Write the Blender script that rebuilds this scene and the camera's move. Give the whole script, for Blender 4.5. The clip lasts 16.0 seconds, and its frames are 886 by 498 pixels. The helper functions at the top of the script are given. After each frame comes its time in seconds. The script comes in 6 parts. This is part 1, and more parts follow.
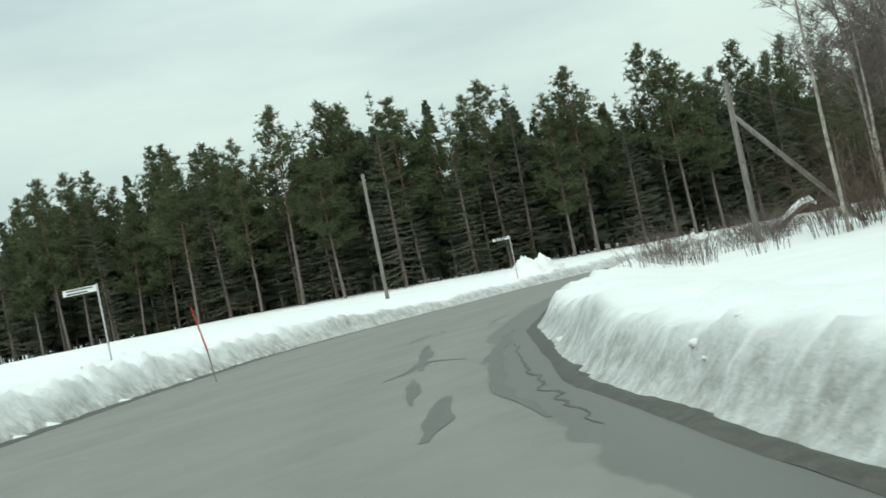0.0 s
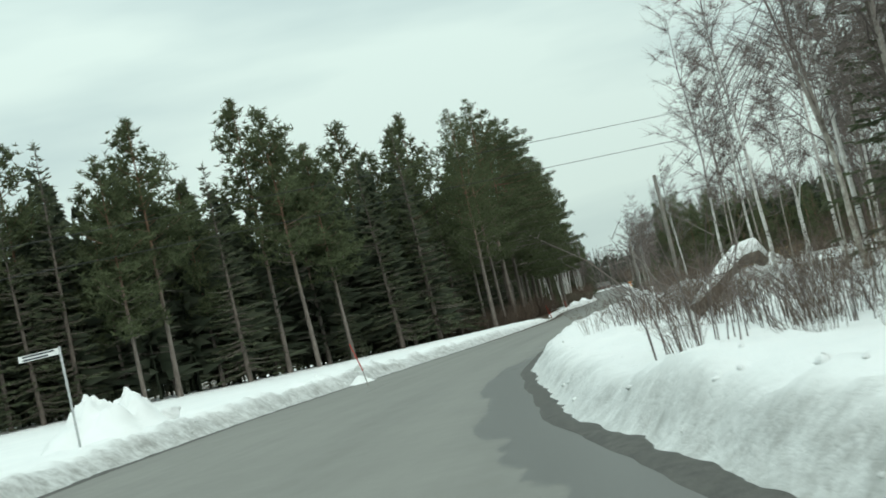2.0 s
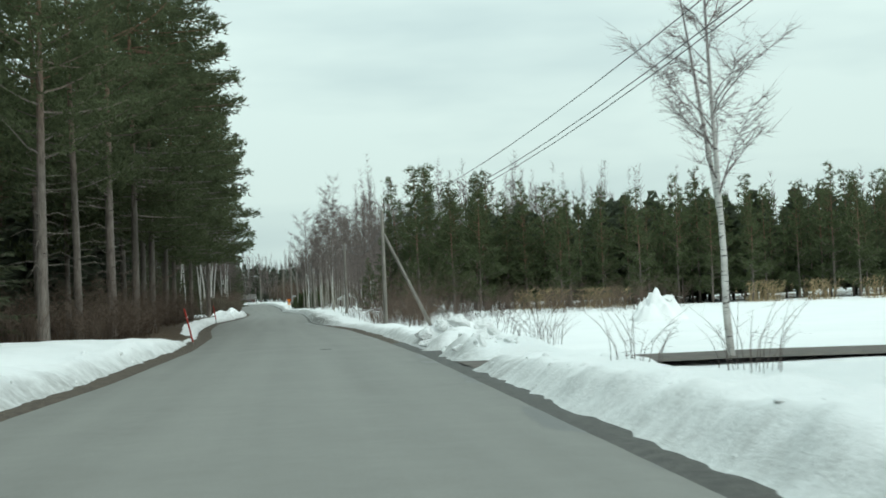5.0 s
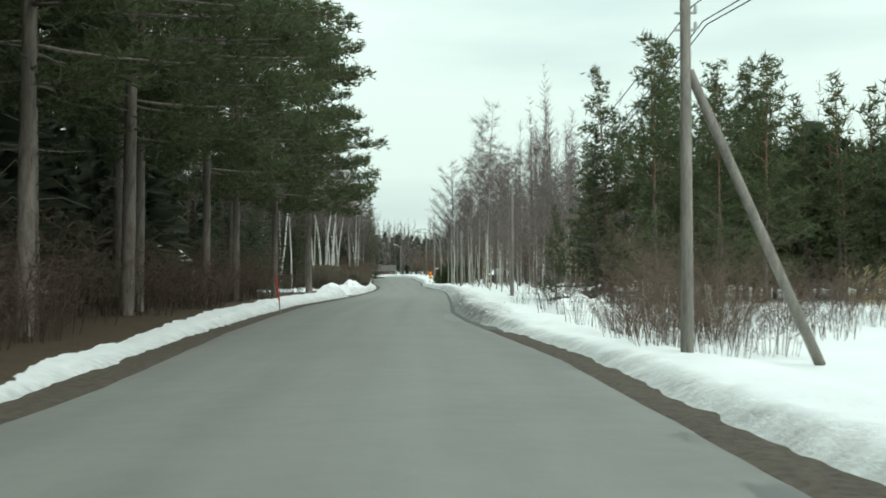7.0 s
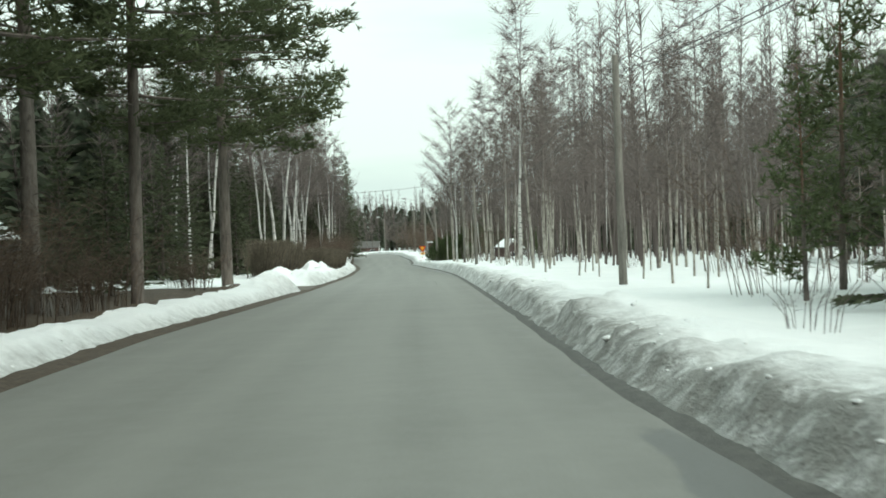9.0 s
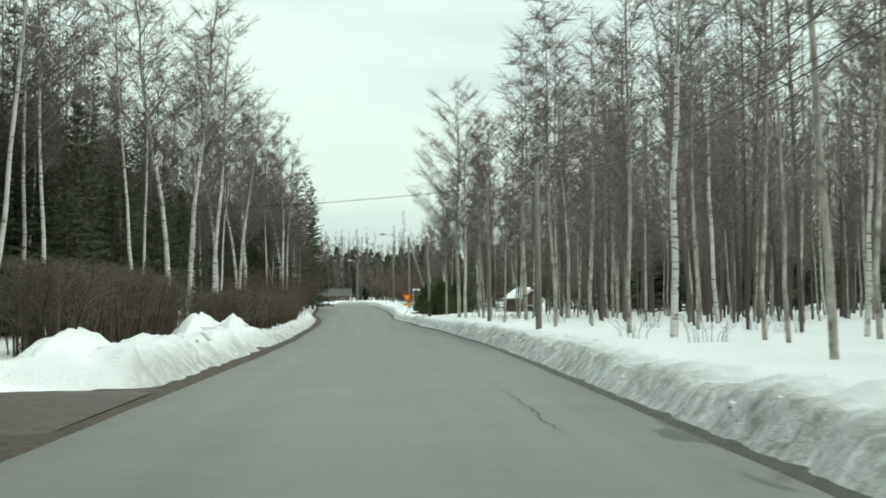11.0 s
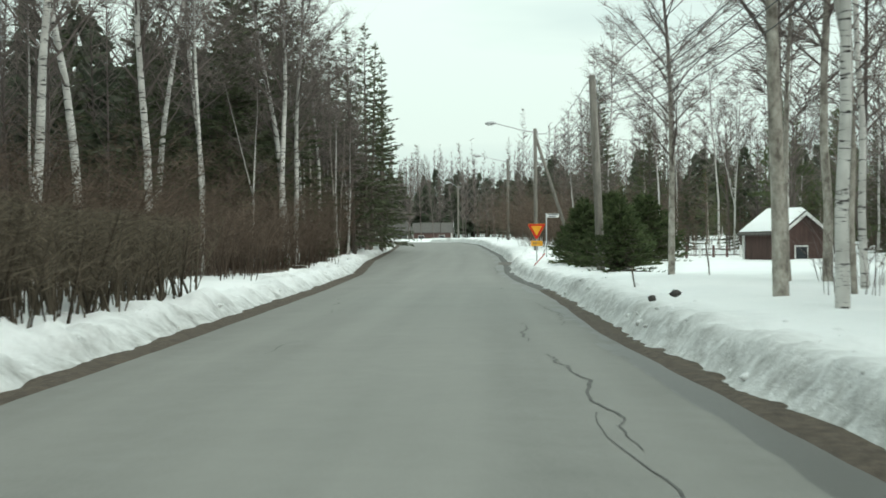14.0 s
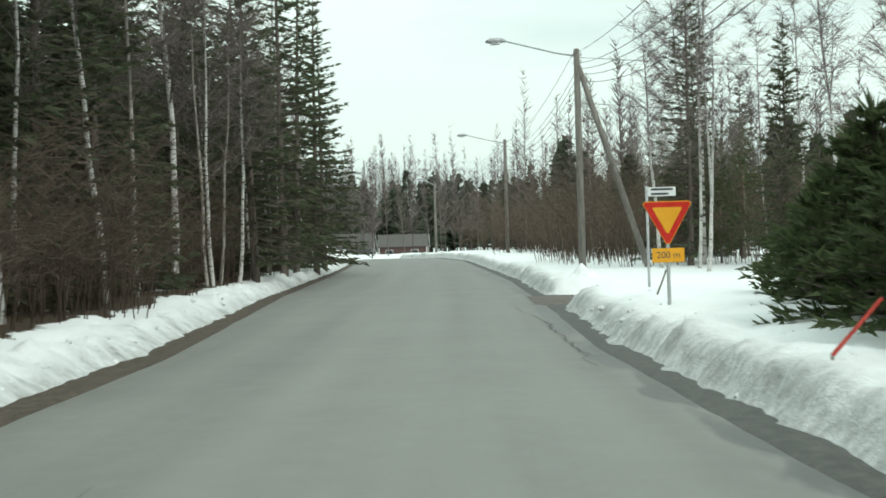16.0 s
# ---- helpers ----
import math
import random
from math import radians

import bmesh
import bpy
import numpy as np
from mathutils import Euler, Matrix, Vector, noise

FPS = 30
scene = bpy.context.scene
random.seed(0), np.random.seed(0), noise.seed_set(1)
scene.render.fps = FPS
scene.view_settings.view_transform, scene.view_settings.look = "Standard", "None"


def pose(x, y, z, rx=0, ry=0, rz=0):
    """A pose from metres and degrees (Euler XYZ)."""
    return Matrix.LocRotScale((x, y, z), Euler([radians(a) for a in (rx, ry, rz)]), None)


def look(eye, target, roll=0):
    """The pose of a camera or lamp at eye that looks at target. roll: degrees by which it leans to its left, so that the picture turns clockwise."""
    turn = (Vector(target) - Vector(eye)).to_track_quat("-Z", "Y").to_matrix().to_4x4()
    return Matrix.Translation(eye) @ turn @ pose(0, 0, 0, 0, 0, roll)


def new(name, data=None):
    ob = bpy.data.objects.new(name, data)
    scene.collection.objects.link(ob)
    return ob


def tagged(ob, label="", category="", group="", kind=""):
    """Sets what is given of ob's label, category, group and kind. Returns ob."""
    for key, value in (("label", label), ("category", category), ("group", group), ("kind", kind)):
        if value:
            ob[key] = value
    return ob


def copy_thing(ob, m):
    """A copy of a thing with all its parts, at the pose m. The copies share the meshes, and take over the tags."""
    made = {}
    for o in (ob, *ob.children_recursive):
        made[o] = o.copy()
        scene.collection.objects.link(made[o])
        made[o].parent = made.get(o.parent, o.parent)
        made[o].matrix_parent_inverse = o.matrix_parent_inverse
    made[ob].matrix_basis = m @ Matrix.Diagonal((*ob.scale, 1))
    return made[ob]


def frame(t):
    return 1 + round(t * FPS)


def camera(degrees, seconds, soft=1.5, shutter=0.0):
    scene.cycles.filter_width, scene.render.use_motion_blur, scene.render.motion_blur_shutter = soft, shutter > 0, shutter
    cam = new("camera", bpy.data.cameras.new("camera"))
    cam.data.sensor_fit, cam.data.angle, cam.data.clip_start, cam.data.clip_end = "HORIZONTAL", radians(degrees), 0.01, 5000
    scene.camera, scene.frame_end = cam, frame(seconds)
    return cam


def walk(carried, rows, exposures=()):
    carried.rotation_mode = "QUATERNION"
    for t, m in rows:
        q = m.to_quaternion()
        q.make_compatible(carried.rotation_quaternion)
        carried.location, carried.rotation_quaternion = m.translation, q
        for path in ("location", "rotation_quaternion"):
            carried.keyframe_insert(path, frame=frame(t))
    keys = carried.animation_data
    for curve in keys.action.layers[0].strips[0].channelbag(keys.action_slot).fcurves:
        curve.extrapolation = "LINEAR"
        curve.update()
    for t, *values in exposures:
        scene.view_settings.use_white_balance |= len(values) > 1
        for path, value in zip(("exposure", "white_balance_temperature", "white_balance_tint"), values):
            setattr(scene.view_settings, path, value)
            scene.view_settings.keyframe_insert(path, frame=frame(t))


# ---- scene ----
cam = camera(39.27, 16.0, soft=1.7, shutter=0.12)
PATH = [
    (0, (30.410, -148.636, 1.247), (25.224, -140.090, 1.497), -11.74),
    (0.5, (24.580, -141.012, 1.250), (20.134, -132.057, 1.413), -13.80),
    (1, (18.940, -132.221, 1.255), (15.567, -122.820, 1.754), -15.55),
    (1.5, (14.297, -123.444, 1.265), (11.958, -113.729, 1.648), -15.69),
    (2, (11.087, -114.583, 1.257), (9.582, -104.717, 1.886), -13.24),
    (2.5, (8.699, -105.842, 1.227), (7.874, -95.904, 1.973), -12.58),
    (3, (6.876, -96.536, 1.248), (6.759, -86.551, 1.773), -10.26),
    (3.2, (6.347, -92.631, 1.243), (6.438, -82.641, 1.681), -10.11),
    (5.3, (5.661, -46.593, 1.246), (7.014, -36.692, 1.633), -1.70),
    (5.5, (5.849, -42.800, 1.239), (7.098, -32.886, 1.615), -1.44),
    (6, (6.230, -33.350, 1.238), (7.012, -23.387, 1.576), -2.61),
    (6.5, (6.583, -24.024, 1.287), (6.982, -14.033, 1.437), -0.39),
    (7, (6.673, -14.406, 1.243), (6.829, -4.410, 1.472), -0.10),
    (7.5, (6.511, -5.588, 1.238), (6.734, 4.403, 1.605), -2.66),
    (8, (6.210, 3.182, 1.253), (6.283, 13.182, 1.242), -2.60),
    (8.5, (6.147, 11.456, 1.251), (6.254, 21.455, 1.106), -4.08),
    (8.7, (6.037, 14.870, 1.261), (6.195, 24.868, 1.166), -2.69),
    (10.8, (5.263, 52.994, 1.241), (5.960, 62.951, 1.848), -2.03),
    (11, (5.250, 56.746, 1.242), (5.762, 66.723, 1.682), -0.64),
    (11.5, (5.584, 66.029, 1.249), (5.558, 76.028, 1.383), 0.79),
    (12, (5.794, 75.659, 1.279), (5.614, 85.657, 1.183), 2.01),
    (12.5, (6.020, 85.138, 1.263), (5.725, 95.133, 1.168), 1.40),
    (13, (6.077, 94.474, 1.248), (5.711, 104.467, 1.168), 0.72),
    (13.5, (6.038, 103.399, 1.246), (5.580, 113.386, 1.059), 1.37),
    (14, (5.748, 112.431, 1.237), (5.342, 122.423, 1.194), -0.49),
    (14.5, (5.527, 121.367, 1.243), (5.205, 131.361, 1.236), -0.05),
    (14.8, (5.327, 126.923, 1.248), (5.020, 136.918, 1.238), -0.18),
    (15, (5.209, 130.480, 1.242), (4.874, 140.474, 1.203), 0.54),
    (15.3, (5.121, 135.563, 1.260), (4.725, 145.556, 1.246), -0.08),
    (15.5, (4.843, 139.035, 1.245), (4.495, 149.029, 1.219), -0.53),
    (16, (4.446, 147.876, 1.256), (4.246, 157.874, 1.337), -1.63),
]
walk(cam, [(t, look(eye, target, roll)) for t, eye, target, roll in PATH], [(0.0, -0.15, 6350, 8), (3.0, -0.2, 6250, 7), (5.5, -0.12, 6150, 8), (6.0, -0.12, 6150, 8), (7.0, 0.08, 6350, 7), (8.0, 0.28, 6450, 7), (8.7, 0.26, 6450, 7), (11.0, 0.04, 6450, 8), (12.5, 0.08, 6450, 9), (14.5, 0.1, 6450, 9), (16.0, 0.15, 6400, 8)])

# ---------------------------------------------------------------- light
world = bpy.data.worlds.new("overcast_sky")
scene.world = world
world.use_nodes = True
wn, wl = world.node_tree.nodes, world.node_tree.links
wn.clear()
w_out = wn.new("ShaderNodeOutputWorld")
w_bg = wn.new("ShaderNodeBackground")
w_sky = wn.new("ShaderNodeTexSky")
w_sky.sky_type = "NISHITA"
w_sky.sun_disc = False
w_sky.sun_elevation = radians(45)
w_sky.sun_rotation = radians(146)
w_sky.dust_density = 3.0
w_co = wn.new("ShaderNodeTexCoord")
w_map = wn.new("ShaderNodeMapping")
w_map.inputs["Scale"].default_value = (1.0, 1.0, 4.5)
w_noise = wn.new("ShaderNodeTexNoise")
w_noise.inputs["Scale"].default_value = 1.6
w_noise.inputs["Detail"].default_value = 5
w_noise.inputs["Roughness"].default_value = 0.5
w_ramp = wn.new("ShaderNodeValToRGB")
w_ramp.color_ramp.elements[0].position, w_ramp.color_ramp.elements[0].color = 0.36, (4.9, 6.25, 6.2, 1)
w_ramp.color_ramp.elements[1].position, w_ramp.color_ramp.elements[1].color = 0.62, (8.2, 9.65, 8.75, 1)
w_mix = wn.new("ShaderNodeMix")
w_mix.data_type = "RGBA"
w_mix.inputs["Factor"].default_value = 0.93
wl.new(w_co.outputs["Generated"], w_map.inputs["Vector"])
wl.new(w_map.outputs["Vector"], w_noise.inputs["Vector"])
wl.new(w_noise.outputs["Fac"], w_ramp.inputs["Fac"])
wl.new(w_sky.outputs["Color"], w_mix.inputs["A"])
wl.new(w_ramp.outputs["Color"], w_mix.inputs["B"])
wl.new(w_mix.outputs["Result"], w_bg.inputs["Color"])
w_sep, w_high = wn.new("ShaderNodeSeparateXYZ"), wn.new("ShaderNodeMapRange")
w_high.inputs["From Min"].default_value, w_high.inputs["From Max"].default_value = 0.0, 1.0
w_high.inputs["To Min"].default_value, w_high.inputs["To Max"].default_value = 0.092, 0.175
wl.new(w_co.outputs["Generated"], w_sep.inputs[0])
wl.new(w_sep.outputs["Z"], w_high.inputs["Value"])
wl.new(w_high.outputs["Result"], w_bg.inputs["Strength"])
wl.new(w_bg.outputs["Background"], w_out.inputs["Surface"])

sun = new("sun", bpy.data.lights.new("sun", "SUN"))
sun.data.energy, sun.data.angle, sun.data.color = 1.0, radians(24), (1.0, 0.97, 0.92)
sun.matrix_world = look((0, 0, 60), (-22, 33, 20))


# ---------------------------------------------------------------- materials
def material(name, rough=0.8, base=(0.5, 0.5, 0.5), spec=0.3):
    m = bpy.data.materials.new(name)
    m.use_nodes = True
    b = m.node_tree.nodes["Principled BSDF"]
    b.inputs["Base Color"].default_value = (*base, 1)
    b.inputs["Roughness"].default_value = rough
    b.inputs["Specular IOR Level"].default_value = spec
    return m, m.node_tree.nodes, m.node_tree.links, b


def coords(nt, links, scale=(1, 1, 1), kind="Object"):
    co, mp = nt.new("ShaderNodeTexCoord"), nt.new("ShaderNodeMapping")
    mp.inputs["Scale"].default_value = scale
    links.new(co.outputs[kind], mp.inputs["Vector"])
    return mp.outputs["Vector"]


def noise_tex(nt, links, vec, scale, detail=4, rough=0.55):
    n = nt.new("ShaderNodeTexNoise")
    n.inputs["Scale"].default_value, n.inputs["Detail"].default_value, n.inputs["Roughness"].default_value = scale, detail, rough
    links.new(vec, n.inputs["Vector"])
    return n.outputs["Fac"]


def ramp(nt, links, fac, *stops):
    r = nt.new("ShaderNodeValToRGB")
    e = r.color_ramp.elements
    while len(e) < len(stops):
        e.new(0.5)
    for k, (p, c) in enumerate(stops):
        e[k].position, e[k].color = p, (*c, 1) if len(c) == 3 else c
    links.new(fac, r.inputs["Fac"])
    return r.outputs["Color"]


def mix(nt, links, fac, a, b, blend="MIX"):
    m = nt.new("ShaderNodeMix")
    m.data_type, m.blend_type = "RGBA", blend
    for key, v in (("Factor", fac), ("A", a), ("B", b)):
        if isinstance(v, (int, float)):
            m.inputs[key].default_value = v
        elif isinstance(v, tuple):
            m.inputs[key].default_value = (*v, 1)
        else:
            links.new(v, m.inputs[key])
    return m.outputs["Result"]


def bump(nt, links, b, height, strength, dist):
    n = nt.new("ShaderNodeBump")
    n.inputs["Strength"].default_value, n.inputs["Distance"].default_value = strength, dist
    links.new(height, n.inputs["Height"])
    links.new(n.outputs["Normal"], b.inputs["Normal"])


def attr(nt, name):
    a = nt.new("ShaderNodeAttribute")
    a.attribute_name = name
    return a.outputs["Fac"]


def mottled(name, c0, c1, scale=(1, 1, 1), size=6.0, rough=0.8, relief=0.3, dist=0.02, spec=0.3, per_object=0.0):
    m, nt, ln, b = material(name, rough, c0, spec)
    vec = coords(nt, ln, scale)
    f1, f2 = noise_tex(nt, ln, vec, size), noise_tex(nt, ln, vec, size * 7, 3)
    col = ramp(nt, ln, mix(nt, ln, 0.4, f1, f2), (0.34, c0), (0.64, c1))
    if per_object:
        info = nt.new("ShaderNodeObjectInfo")
        col = mix(nt, ln, ramp(nt, ln, info.outputs["Random"], (0.0, (0, 0, 0)), (1.0, (per_object,) * 3)), col, tuple(v * 1.7 for v in c1))
    ln.new(col, b.inputs["Base Color"])
    if relief:
        bump(nt, ln, b, f2, relief, dist)
    return m


def island(name, c0, c1, rough=0.75, spec=0.12, through_light=0.42):
    """Leaves and twigs: each piece takes its own shade."""
    m, nt, ln, b = material(name, rough, c0, spec)
    geo, info = nt.new("ShaderNodeNewGeometry"), nt.new("ShaderNodeObjectInfo")
    col = ramp(nt, ln, geo.outputs["Random Per Island"], (0.0, c0), (1.0, c1))
    col = mix(nt, ln, ramp(nt, ln, info.outputs["Random"], (0.0, (0, 0, 0)), (1.0, (0.45,) * 3)), col, tuple((p + q) * 0.32 for p, q in zip(c0, c1)))
    ln.new(col, b.inputs["Base Color"])
    thin, blend = nt.new("ShaderNodeBsdfTranslucent"), nt.new("ShaderNodeMixShader")
    ln.new(col, thin.inputs["Color"])
    blend.inputs["Fac"].default_value = through_light
    ln.new(b.outputs["BSDF"], blend.inputs[1])
    ln.new(thin.outputs["BSDF"], blend.inputs[2])
    ln.new(blend.outputs["Shader"], nt["Material Output"].inputs["Surface"])
    return m


def make_snow():
    m, nt, ln, b = material("snow", 0.6, (0.9, 0.92, 0.93), 0.3)
    vec = coords(nt, ln)
    big, mid, fine = noise_tex(nt, ln, vec, 0.35, 5), noise_tex(nt, ln, vec, 2.6, 6, 0.6), noise_tex(nt, ln, vec, 22, 4, 0.65)
    clean = ramp(nt, ln, big, (0.3, (0.89, 0.905, 0.90)), (0.7, (0.955, 0.962, 0.95)))
    # grit thrown up by the plough, shade of the bank face, and litter under the trees
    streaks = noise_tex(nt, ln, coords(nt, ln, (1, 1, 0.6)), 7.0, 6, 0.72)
    grit_shade = ramp(nt, ln, mix(nt, ln, 0.5, streaks, mid), (0.36, (1, 1, 1)), (0.62, (0.3, 0.3, 0.3)))
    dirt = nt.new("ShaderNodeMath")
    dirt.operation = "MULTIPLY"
    ln.new(attr(nt, "grit_shade"), dirt.inputs[0])
    ln.new(grit_shade, dirt.inputs[1])
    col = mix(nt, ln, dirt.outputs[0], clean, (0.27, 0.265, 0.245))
    # single dark specks of sand and bark
    speck = ramp(nt, ln, noise_tex(nt, ln, vec, 34, 2, 0.8), (0.24, (1, 1, 1)), (0.29, (0, 0, 0)))
    specks = nt.new("ShaderNodeMath")
    specks.operation = "MULTIPLY"
    ln.new(speck, specks.inputs[0])
    ln.new(attr(nt, "grit_shade"), specks.inputs[1])
    col = mix(nt, ln, specks.outputs[0], col, (0.06, 0.052, 0.042))
    patchy = nt.new("ShaderNodeMath")
    patchy.operation = "ADD"
    ln.new(attr(nt, "bare"), patchy.inputs[0])
    ln.new(mix(nt, ln, 0.35, big, mid), patchy.inputs[1])
    floor_mask = ramp(nt, ln, patchy.outputs[0], (0.98, (0, 0, 0)), (1.06, (1, 1, 1)))
    litter = ramp(nt, ln, fine, (0.35, (0.035, 0.024, 0.016)), (0.7, (0.13, 0.085, 0.05)))
    ln.new(mix(nt, ln, floor_mask, col, litter), b.inputs["Base Color"])
    rough = mix(nt, ln, 0.4, noise_tex(nt, ln, vec, 4.2, 7, 0.68), fine)
    bump(nt, ln, b, rough, 0.6, 0.13)
    return m


def make_asphalt():
    m, nt, ln, b = material("dry_asphalt", 0.62, (0.2, 0.2, 0.19), 0.45)
    vec = coords(nt, ln)
    grain, patch = noise_tex(nt, ln, vec, 45, 3, 0.7), noise_tex(nt, ln, vec, 0.45, 5)
    along = noise_tex(nt, ln, coords(nt, ln, (1.3, 0.02, 1)), 1.0, 3)
    base = ramp(nt, ln, mix(nt, ln, 0.3, mix(nt, ln, 0.4, mix(nt, ln, 0.45, patch, noise_tex(nt, ln, vec, 2.7, 5, 0.6)), along), grain), (0.36, (0.145, 0.142, 0.128)), (0.64, (0.235, 0.231, 0.209)))
    # worn wheel tracks are paler
    base = mix(nt, ln, attr(nt, "track"), base, (0.248, 0.244, 0.221))
    # melt water lies along the edge and in small runs
    wet_noise = noise_tex(nt, ln, coords(nt, ln, (1, 0.35, 1)), 1.1, 5, 0.6)
    soak = nt.new("ShaderNodeMath")
    soak.operation = "ADD"
    ln.new(attr(nt, "wet"), soak.inputs[0])
    ln.new(wet_noise, soak.inputs[1])
    wet = ramp(nt, ln, soak.outputs[0], (0.95, (0, 0, 0)), (1.02, (1, 1, 1)))
    ln.new(mix(nt, ln, mix(nt, ln, 1.0, wet, ramp(nt, ln, grain, (0.3, (0.75,) * 3), (0.7, (1, 1, 1))), "MULTIPLY"), base, (0.078, 0.075, 0.069)), b.inputs["Base Color"])
    ln.new(ramp(nt, ln, wet, (0.0, (0.66,) * 3), (1.0, (0.42,) * 3)), b.inputs["Roughness"])
    bump(nt, ln, b, grain, 0.25, 0.01)
    return m


def make_bark_pine():
    m, nt, ln, b = material("pine_bark", 0.9)
    vec = coords(nt, ln, (1, 1, 0.22))
    f = noise_tex(nt, ln, vec, 9, 6, 0.65)
    low = ramp(nt, ln, f, (0.3, (0.085, 0.07, 0.06)), (0.7, (0.25, 0.215, 0.185)))
    high = ramp(nt, ln, f, (0.3, (0.12, 0.072, 0.046)), (0.7, (0.28, 0.17, 0.11)))
    sep = nt.new("ShaderNodeSeparateXYZ")
    co = nt.new("ShaderNodeTexCoord")
    ln.new(co.outputs["Generated"], sep.inputs[0])
    ln.new(mix(nt, ln, ramp(nt, ln, sep.outputs["Z"], (0.3, (0, 0, 0)), (0.6, (1, 1, 1))), low, high), b.inputs["Base Color"])
    bump(nt, ln, b, f, 0.7, 0.03)
    return m


def make_bark_birch():
    m, nt, ln, b = material("birch_bark", 0.7)
    marks = noise_tex(nt, ln, coords(nt, ln, (1.5, 1.5, 7)), 2.2, 4, 0.6)
    tone = noise_tex(nt, ln, coords(nt, ln), 1.3, 3)
    pale = ramp(nt, ln, tone, (0.3, (0.46, 0.44, 0.41)), (0.7, (0.72, 0.70, 0.66)))
    col = mix(nt, ln, ramp(nt, ln, marks, (0.36, (1, 1, 1)), (0.44, (0, 0, 0))), pale, (0.05, 0.043, 0.04))
    sep = nt.new("ShaderNodeSeparateXYZ")
    co = nt.new("ShaderNodeTexCoord")
    ln.new(co.outputs["Generated"], sep.inputs[0])
    ln.new(mix(nt, ln, ramp(nt, ln, sep.outputs["Z"], (0.45, (0, 0, 0)), (0.8, (1, 1, 1))), col, (0.13, 0.105, 0.10)), b.inputs["Base Color"])
    bump(nt, ln, b, marks, 0.4, 0.02)
    return m


def make_grey_bark():
    m, nt, ln, b = material("grey_bark", 0.85)
    f = noise_tex(nt, ln, coords(nt, ln, (1.4, 1.4, 0.9)), 3.0, 5, 0.65)
    pale = ramp(nt, ln, f, (0.34, (0.14, 0.12, 0.10)), (0.5, (0.36, 0.33, 0.285)), (0.68, (0.56, 0.53, 0.47)))
    sep, co = nt.new("ShaderNodeSeparateXYZ"), nt.new("ShaderNodeTexCoord")
    ln.new(co.outputs["Generated"], sep.inputs[0])
    ln.new(mix(nt, ln, ramp(nt, ln, sep.outputs["Z"], (0.3, (0, 0, 0)), (0.65, (1, 1, 1))), pale, (0.2, 0.165, 0.15)), b.inputs["Base Color"])
    bump(nt, ln, b, f, 0.4, 0.02)
    return m


SNOW, ASPHALT = make_snow(), make_asphalt()
VERGE = mottled("wet_gravel", (0.036, 0.034, 0.03), (0.1, 0.094, 0.082), size=7.0, rough=0.6, relief=0.5, dist=0.02)
MUD = mottled("brown_road_mud", (0.036, 0.028, 0.021), (0.13, 0.1, 0.074), size=8.0, rough=0.8, relief=0.6, dist=0.03)
DRIVEWAY = mottled("wet_packed_dirt", (0.045, 0.035, 0.028), (0.135, 0.108, 0.084), size=2.6, rough=0.6, relief=0.4)
PINE_BARK, BIRCH_BARK = make_bark_pine(), make_bark_birch()
SPRUCE_BARK = mottled("spruce_bark", (0.07, 0.055, 0.045), (0.19, 0.16, 0.135), (1, 1, 0.3), 8, 0.9, 0.6)
GREY_BARK = make_grey_bark()
PINE_NEEDLE = island("pine_needles", (0.08, 0.098, 0.052), (0.165, 0.188, 0.098))
YOUNG_NEEDLE = island("young_pine_needles", (0.085, 0.108, 0.055), (0.165, 0.195, 0.098))
SPRUCE_NEEDLE = island("spruce_needles", (0.072, 0.086, 0.052), (0.145, 0.162, 0.095))
# greyer needles for the far woods: distance haze put into their colour
HAZY_NEEDLE = island("hazy_conifer_needles", (0.064, 0.078, 0.054), (0.14, 0.158, 0.108))
FIR_NEEDLE = island("garden_spruce_needles", (0.045, 0.064, 0.03), (0.12, 0.15, 0.066))
TWIG = island("birch_twigs", (0.12, 0.098, 0.09), (0.30, 0.25, 0.23))
SCRUB_TWIG = island("willow_twigs", (0.085, 0.063, 0.049), (0.25, 0.185, 0.143))
HEDGE_TWIG = island("hedge_twigs", (0.085, 0.07, 0.053), (0.24, 0.2, 0.15))
REED = island("dry_reed", (0.24, 0.18, 0.10), (0.48, 0.37, 0.22))
POLE_WOOD = mottled("weathered_pole_wood", (0.13, 0.12, 0.105), (0.30, 0.275, 0.24), (1, 1, 0.12), 9, 0.85, 0.5)
WIRE = mottled("black_cable", (0.02, 0.02, 0.02), (0.05, 0.05, 0.05), size=20, rough=0.5, relief=0)
GALV = mottled("galvanised_steel", (0.32, 0.33, 0.33), (0.52, 0.53, 0.53), size=12, rough=0.45, relief=0.1, spec=0.6)
SIGN_WHITE = mottled("white_sign_paint", (0.66, 0.67, 0.66), (0.8, 0.8, 0.79), size=5, rough=0.5, relief=0)
SIGN_DARK = mottled("dark_sign_print", (0.05, 0.05, 0.06), (0.09, 0.09, 0.1), size=5, rough=0.5, relief=0)
SIGN_RED = mottled("red_sign_foil", (0.55, 0.022, 0.015), (0.68, 0.04, 0.025), size=4, rough=0.4, relief=0)
SIGN_YELLOW = mottled("yellow_sign_foil", (0.80, 0.36, 0.02), (0.88, 0.44, 0.04), size=4, rough=0.4, relief=0)
STAKE_RED = mottled("red_stake_paint", (0.34, 0.03, 0.022), (0.5, 0.06, 0.04), size=9, rough=0.6, relief=0)
